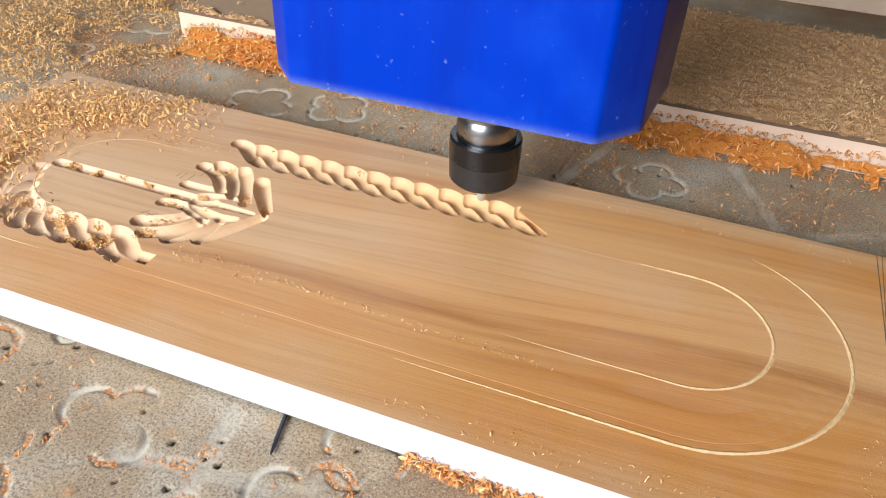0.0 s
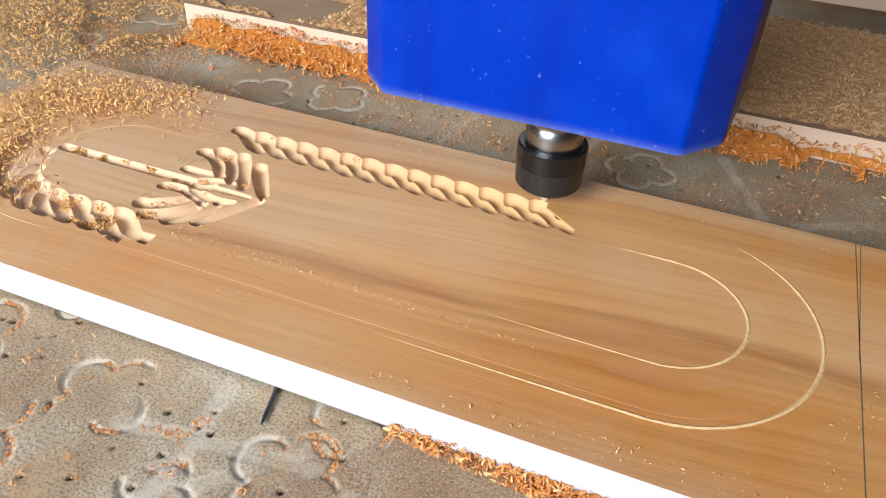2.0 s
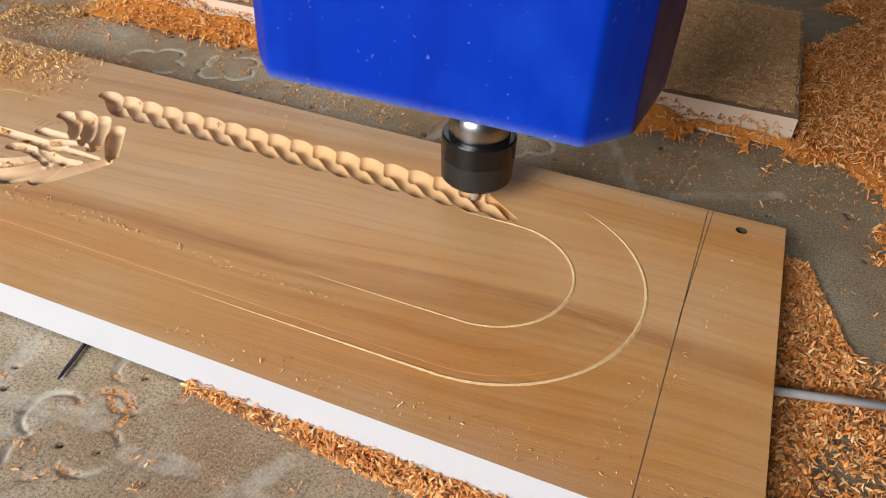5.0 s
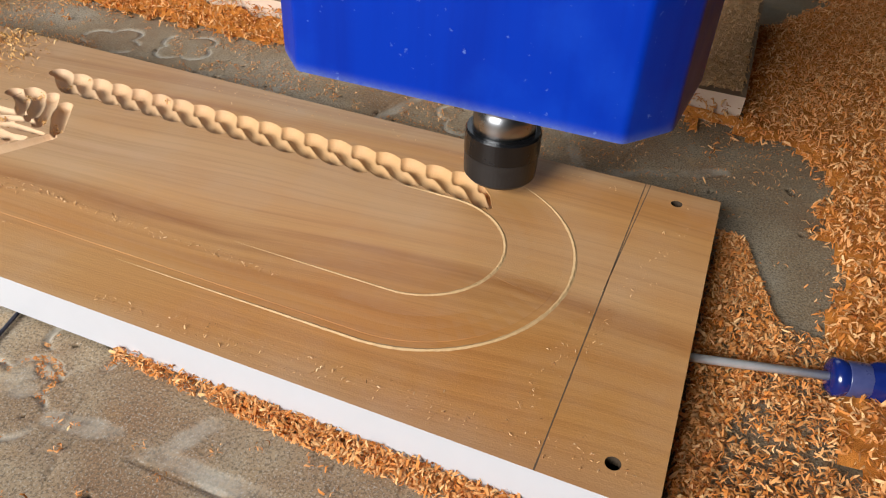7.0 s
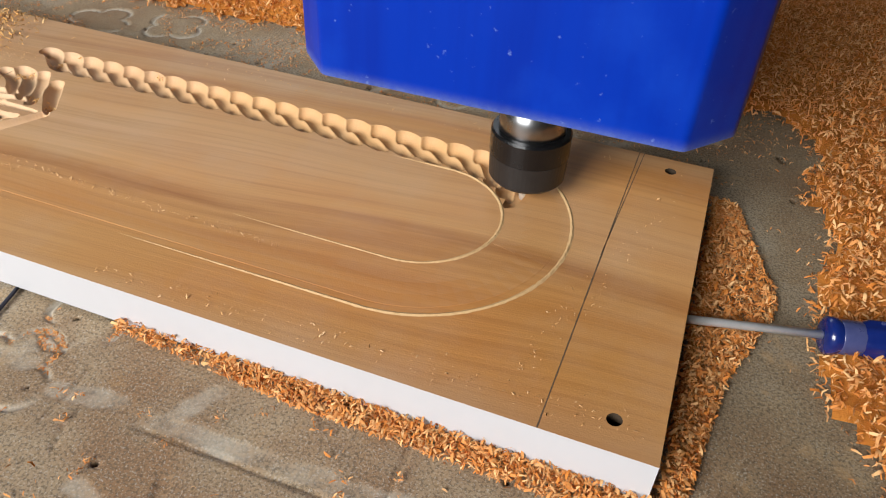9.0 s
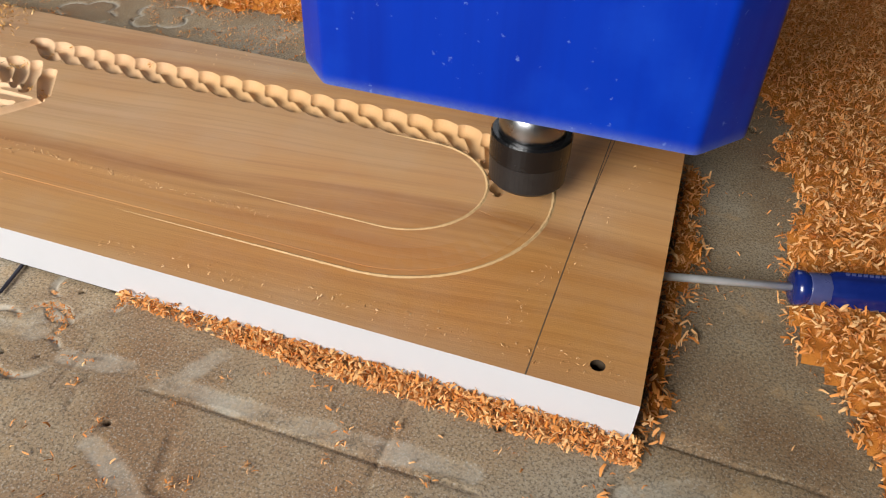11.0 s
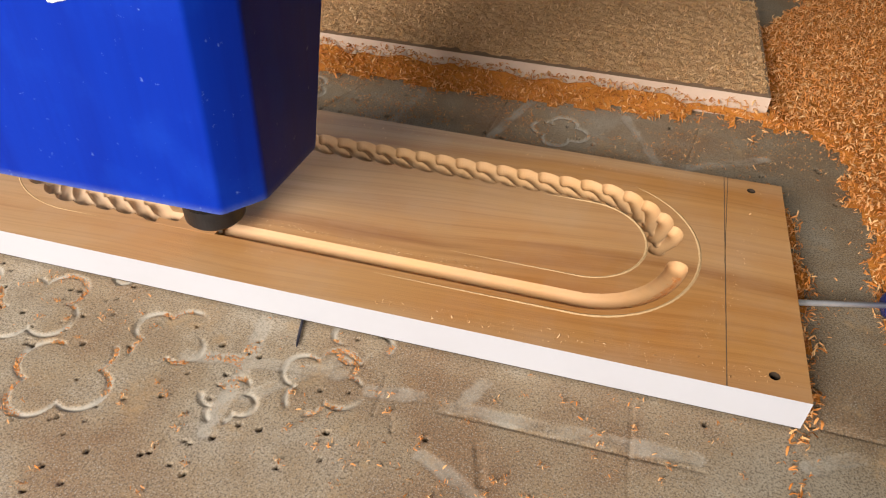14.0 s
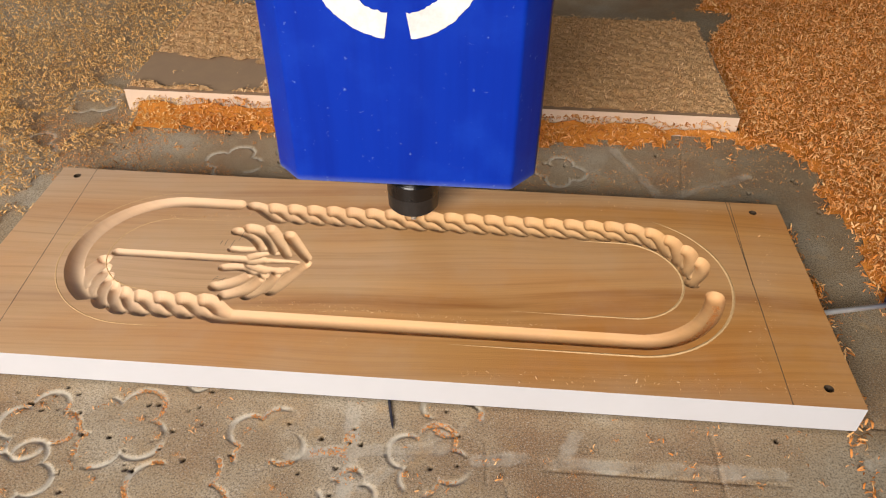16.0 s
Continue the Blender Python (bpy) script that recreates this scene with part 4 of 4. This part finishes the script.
def drifts():
    rng = np.random.default_rng(12)
    for k in range(13):
        x0 = -0.198 + 0.0155 * k
        n = 420 if k > 2 else 140
        x = rng.uniform(x0, x0 + 0.0165, n)
        wide = np.interp(x, [-0.2, -0.12, -0.02, 0.01], [0.003, 0.0085, 0.0095, 0.008])
        y = -0.0004 - rng.uniform(0, 1, n) ** 1.2 * wide
        z = 0.0006 + 0.0045 * rng.uniform(0, 1, n) * np.clip(1 + (y + 0.002) / wide, 0.1, 1)
        drift("shavings_drift", "low drift of orange shavings against the panel edge", (x0 + 0.008, -0.008, 0.002), np.stack([x, y, z], 1), 0.0024, CHIP, 100 + k, 12.72 + 0.016 * k if k > 5 else 12.84 + 0.01 * k, (0.12 + 0.01 * k, -0.02 + 0.012 * k, -0.0005))
    for k in range(12):
        y0 = 0.012 + 0.0145 * k
        n = 620
        y = rng.uniform(y0 - 0.008, y0 + 0.008, n)
        reach = np.interp(y, [0.0, 0.01, 0.064, 0.1, 0.112, 0.125, 0.14, 0.178], [0.010, 0.012, 0.020, 0.033, 0.036, 0.034, 0.028, 0.016])
        x = 0.004 + rng.uniform(0, 1, n) ** 0.9 * (reach - 0.004)
        z = 0.0008 + 0.004 * rng.uniform(0, 1, n) * np.clip(1.15 - x / reach, 0.1, 1)
        drift("shavings_drift", "drift of orange shavings beside the panel end", (0.016, y0, 0.002), np.stack([x, y, z], 1), 0.0027, CHIP, 300 + k, 10.3 + 0.05 * k, (0.12 + 0.004 * k, y0 - 0.01, 0.0005))
    bare = [(0.014 + 0.015 * a, -0.055 + 0.024 * b, 7.0 + 0.05 * b + 0.03 * a) for a in range(5) for b in range(5)] + [(0.028 + 0.016 * a, 0.072 + 0.018 * b, 8.5 + 0.1 * b) for a in range(2) for b in range(3)]
    for k, (x0, y0, when) in enumerate(bare):
        n = 330
        x, y = x0 + rng.uniform(-0.0075, 0.0115, n), y0 + rng.uniform(-0.013, 0.014, n)
        ok = (y < 0.073 + rng.normal(0, 0.002, n)) | (when > 8)
        x, y = x[ok], y[ok]
        drift("shavings_drift", "drift of orange shavings beside the panel end", (x0, y0, 0.002), np.stack([x, y, rng.uniform(0.0006, 0.0034, len(x))], 1), 0.0027, CHIP, 500 + k, when, (x0 + 0.12, y0 + 0.02, 0.0005))
    for k, (xa, xb, ya, yb) in enumerate(((-0.362, -0.31, 0.05, 0.122), (-0.362, -0.262, 0.122, 0.15), (-0.46, -0.4, 0.03, 0.1), (-0.4, -0.35, 0.03, 0.06), (-0.435, -0.36, 0.083, 0.093))):
        x, y = rng.uniform(xa, xb, 9000), rng.uniform(ya, yb, 9000)
        d = panel_depth(x, y)
        deep = d[0] + d[1]
        ok = (deep > 0.0014) & (vnoise(x * 130, y * 130, 71) > 0.2 + 0.5 * ramp(x, -0.36, -0.3)) & (rng.uniform(0, 1, len(x)) < 0.4)
        x, y, deep = x[ok], y[ok], deep[ok]
        mx, my = (xa + xb) / 2, (ya + yb) / 2
        drift("shavings_drift", "orange shavings lodged in the carving", (mx, my, T - 0.003), np.stack([x, y, T - deep + rng.uniform(0.0001, 0.0008, len(x))], 1), 0.0016, LIGHT_CHIP, 700 + k, 13.2 + 0.09 * k, (-0.6 - 0.02 * k, 0.24 + 0.03 * k, -0.002))
    spots = [(-0.485, 0.15), (-0.455, 0.155), (-0.425, 0.158), (-0.485, 0.12), (-0.458, 0.125), (-0.485, 0.09), (-0.462, 0.095), (-0.44, 0.14), (-0.48, 0.06), (-0.455, 0.065), (-0.425, 0.04), (-0.405, 0.166), (-0.40, 0.145)]
    for k, (x0, y0) in enumerate(spots):
        n = 400 if k < 10 else 110
        x, y = x0 + rng.normal(0, 0.0115, n), y0 + rng.normal(0, 0.0115, n)
        ok = (x > -L + 0.001) & (y < W - 0.001) & (y > 0.03)
        x, y = x[ok], y[ok]
        drift("shavings_drift", "thin drift of pale shavings on the panel", (x0, y0, T), np.stack([x, y, np.full(len(x), T + 0.0002) + rng.uniform(0, 0.0012, len(x))], 1), 0.0024, LIGHT_CHIP, 200 + k, 13.3 + 0.045 * k, (-0.62 - 0.012 * k, 0.26 + 0.02 * k, 0.0005))


drifts()


# ---- what moves ----
HEAD_ROWS = [
    (0, -0.2182, 0.1400, 0.0054),
    (0.1, -0.2028, 0.1393, 0.0050),
    (0.2, -0.1980, 0.1340, 0.0046),
    (0.3, -0.2004, 0.1296, 0.0042),
    (0.4, -0.1912, 0.1270, 0.0038),
    (0.5, -0.1854, 0.1224, 0.0034),
    (0.6, -0.1827, 0.1187, 0.0030),
    (0.7, -0.1924, 0.1279, 0.0026),
    (0.8, -0.2034, 0.1383, 0.0022),
    (0.9, -0.2079, 0.1453, 0.0018),
    (1, -0.2030, 0.1455, 0.0014),
    (1.1, -0.1926, 0.1447, 0.0010),
    (1.2, -0.1909, 0.1368, 0.0006),
    (1.3, -0.1846, 0.1388, 0.0002),
    (1.4, -0.1755, 0.1299, -0.0002),
    (1.5, -0.1706, 0.1280, -0.0006),
    (1.6, -0.1779, 0.1275, -0.0006),
    (1.7, -0.1871, 0.1397, -0.0007),
    (1.8, -0.1915, 0.1403, -0.0007),
    (1.9, -0.1934, 0.1547, -0.0007),
    (2, -0.1818, 0.1499, -0.0007),
    (2.1, -0.1785, 0.1440, -0.0008),
    (2.2, -0.1742, 0.1401, -0.0008),
    (2.3, -0.1635, 0.1322, -0.0008),
    (2.4, -0.1549, 0.1293, -0.0009),
    (2.5, -0.1557, 0.1304, -0.0009),
    (2.6, -0.1661, 0.1370, -0.0009),
    (2.7, -0.1736, 0.1445, -0.0010),
    (2.8, -0.1767, 0.1480, -0.0010),
    (2.9, -0.1723, 0.1515, -0.0010),
    (3, -0.1638, 0.1508, -0.0010),
    (3.1, -0.1617, 0.1433, -0.0011),
    (3.2, -0.1540, 0.1441, -0.0011),
    (3.3, -0.1457, 0.1347, -0.0011),
    (3.4, -0.1438, 0.1335, -0.0012),
    (3.5, -0.1503, 0.1312, -0.0012),
    (3.6, -0.1572, 0.1427, -0.0012),
    (3.8, -0.1639, 0.1477, -0.0012),
    (3.9, -0.1516, 0.1462, -0.0012),
    (4, -0.1536, 0.1439, -0.0012),
    (4.1, -0.1567, 0.1437, -0.0013),
    (4.3, -0.1419, 0.1323, -0.0014),
    (4.5, -0.1444, 0.1388, -0.0015),
    (4.7, -0.1522, 0.1506, -0.0016),
    (4.9, -0.1469, 0.1481, -0.0017),
    (5.1, -0.1317, 0.1347, -0.0018),
    (5.3, -0.1263, 0.1324, -0.0019),
    (5.5, -0.1342, 0.1442, -0.0020),
    (5.7, -0.1369, 0.1502, -0.0021),
    (5.9, -0.1243, 0.1401, -0.0023),
    (6.1, -0.1115, 0.1301, -0.0024),
    (6.3, -0.1067, 0.1345, -0.0025),
    (6.4, -0.1147, 0.1352, -0.0025),
    (6.5, -0.1261, 0.1418, -0.0026),
    (6.6, -0.1301, 0.1510, -0.0026),
    (6.7, -0.1252, 0.1558, -0.0027),
    (6.8, -0.1058, 0.1552, -0.0027),
    (6.9, -0.1014, 0.1491, -0.0028),
    (7, -0.0981, 0.1428, -0.0028),
    (7.1, -0.0923, 0.1395, -0.0027),
    (7.2, -0.0860, 0.1288, -0.0026),
    (7.3, -0.0866, 0.1279, -0.0024),
    (7.4, -0.0922, 0.1362, -0.0023),
    (7.5, -0.0964, 0.1406, -0.0021),
    (7.6, -0.0998, 0.1465, -0.0020),
    (7.7, -0.0985, 0.1456, -0.0020),
    (7.8, -0.0970, 0.1363, -0.0019),
    (7.9, -0.0954, 0.1270, -0.0018),
    (8, -0.0987, 0.1310, -0.0017),
    (8.1, -0.1055, 0.1397, -0.0018),
    (8.2, -0.1119, 0.1381, -0.0020),
    (8.3, -0.1043, 0.1367, -0.0021),
    (8.4, -0.0954, 0.1279, -0.0022),
    (8.5, -0.0932, 0.1282, -0.0023),
    (8.6, -0.0960, 0.1360, -0.0024),
    (8.7, -0.0784, 0.1216, -0.0025),
    (8.8, -0.0766, 0.1226, -0.0026),
    (8.9, -0.0755, 0.1161, -0.0028),
    (9, -0.0773, 0.1230, -0.0029),
    (9.1, -0.0796, 0.1284, -0.0022),
    (9.2, -0.0847, 0.1263, -0.0015),
    (9.3, -0.0756, 0.1151, -0.0008),
    (9.4, -0.0740, 0.1035, -0.0001),
    (9.5, -0.0754, 0.1130, 0.0006),
    (9.6, -0.0739, 0.1219, 0.0003),
    (9.7, -0.0634, 0.1211, 0.0000),
    (9.89, -0.0635, 0.1072, -0.0005),
    (10.08, -0.0659, 0.1087, -0.0010),
    (10.27, -0.0725, 0.1146, -0.0015),
    (10.46, -0.0722, 0.1136, -0.0021),
    (10.65, -0.0647, 0.1049, -0.0026),
    (10.85, -0.0605, 0.0995, -0.0032),
    (11.04, -0.0652, 0.1038, -0.0037),
    (11.23, -0.0708, 0.1092, -0.0042),
    (11.42, -0.0678, 0.1054, -0.0047),
    (11.61, -0.0602, 0.0960, -0.0053),
    (11.8, -0.0637, 0.0949, -0.0058),
    (12, -0.0598, 0.1007, -0.0063),
    (12.2, -0.0679, 0.0787, -0.0055),
    (12.3, -0.0701, 0.0867, -0.0050),
    (12.4, -0.0616, 0.0874, -0.0046),
    (12.5, -0.0597, 0.0823, -0.0041),
    (12.7, -0.0744, 0.0588, -0.0049),
    (12.8, -0.0894, 0.0460, -0.0053),
    (12.9, -0.1032, 0.0399, -0.0057),
    (13, -0.1168, 0.0434, -0.0060),
    (13.5, -0.2147, 0.0384, -0.0038),
    (14, -0.3119, 0.0374, -0.0016),
    (14.5, -0.4144, 0.0413, 0.0015),
    (14.62, -0.4356, 0.0645, 0.0022),
    (14.75, -0.4430, 0.0855, 0.0030),
    (14.88, -0.4427, 0.1026, 0.0039),
    (15, -0.4397, 0.1162, 0.0046),
    (15.25, -0.4028, 0.1374, 0.0037),
    (15.5, -0.3500, 0.1387, 0.0029),
    (16, -0.2486, 0.1399, 0.0011),
]


def motions():
    walk(HEAD, [(t, pose(x, y, 0.031 + z)) for t, x, y, z in HEAD_ROWS])
    for ob, when, rest, land in WASTE:
        k = max(1, round(when * FPS))
        walk(ob, [(0, rest), (k / FPS, rest), ((k + 1) / FPS, land), (16, land)])
    for ob, when, a, b in DRIFTS:
        walk(ob, [(0, pose(*a)), (when, pose(*a)), (when + 0.12, pose(*(a * 0.5 + b * 0.5 + Vector((0, 0, 0.03))), 10, 10, 30)), (when + 0.26, pose(*b, 0, 0, 40)), (16, pose(*b, 0, 0, 40))])


motions()
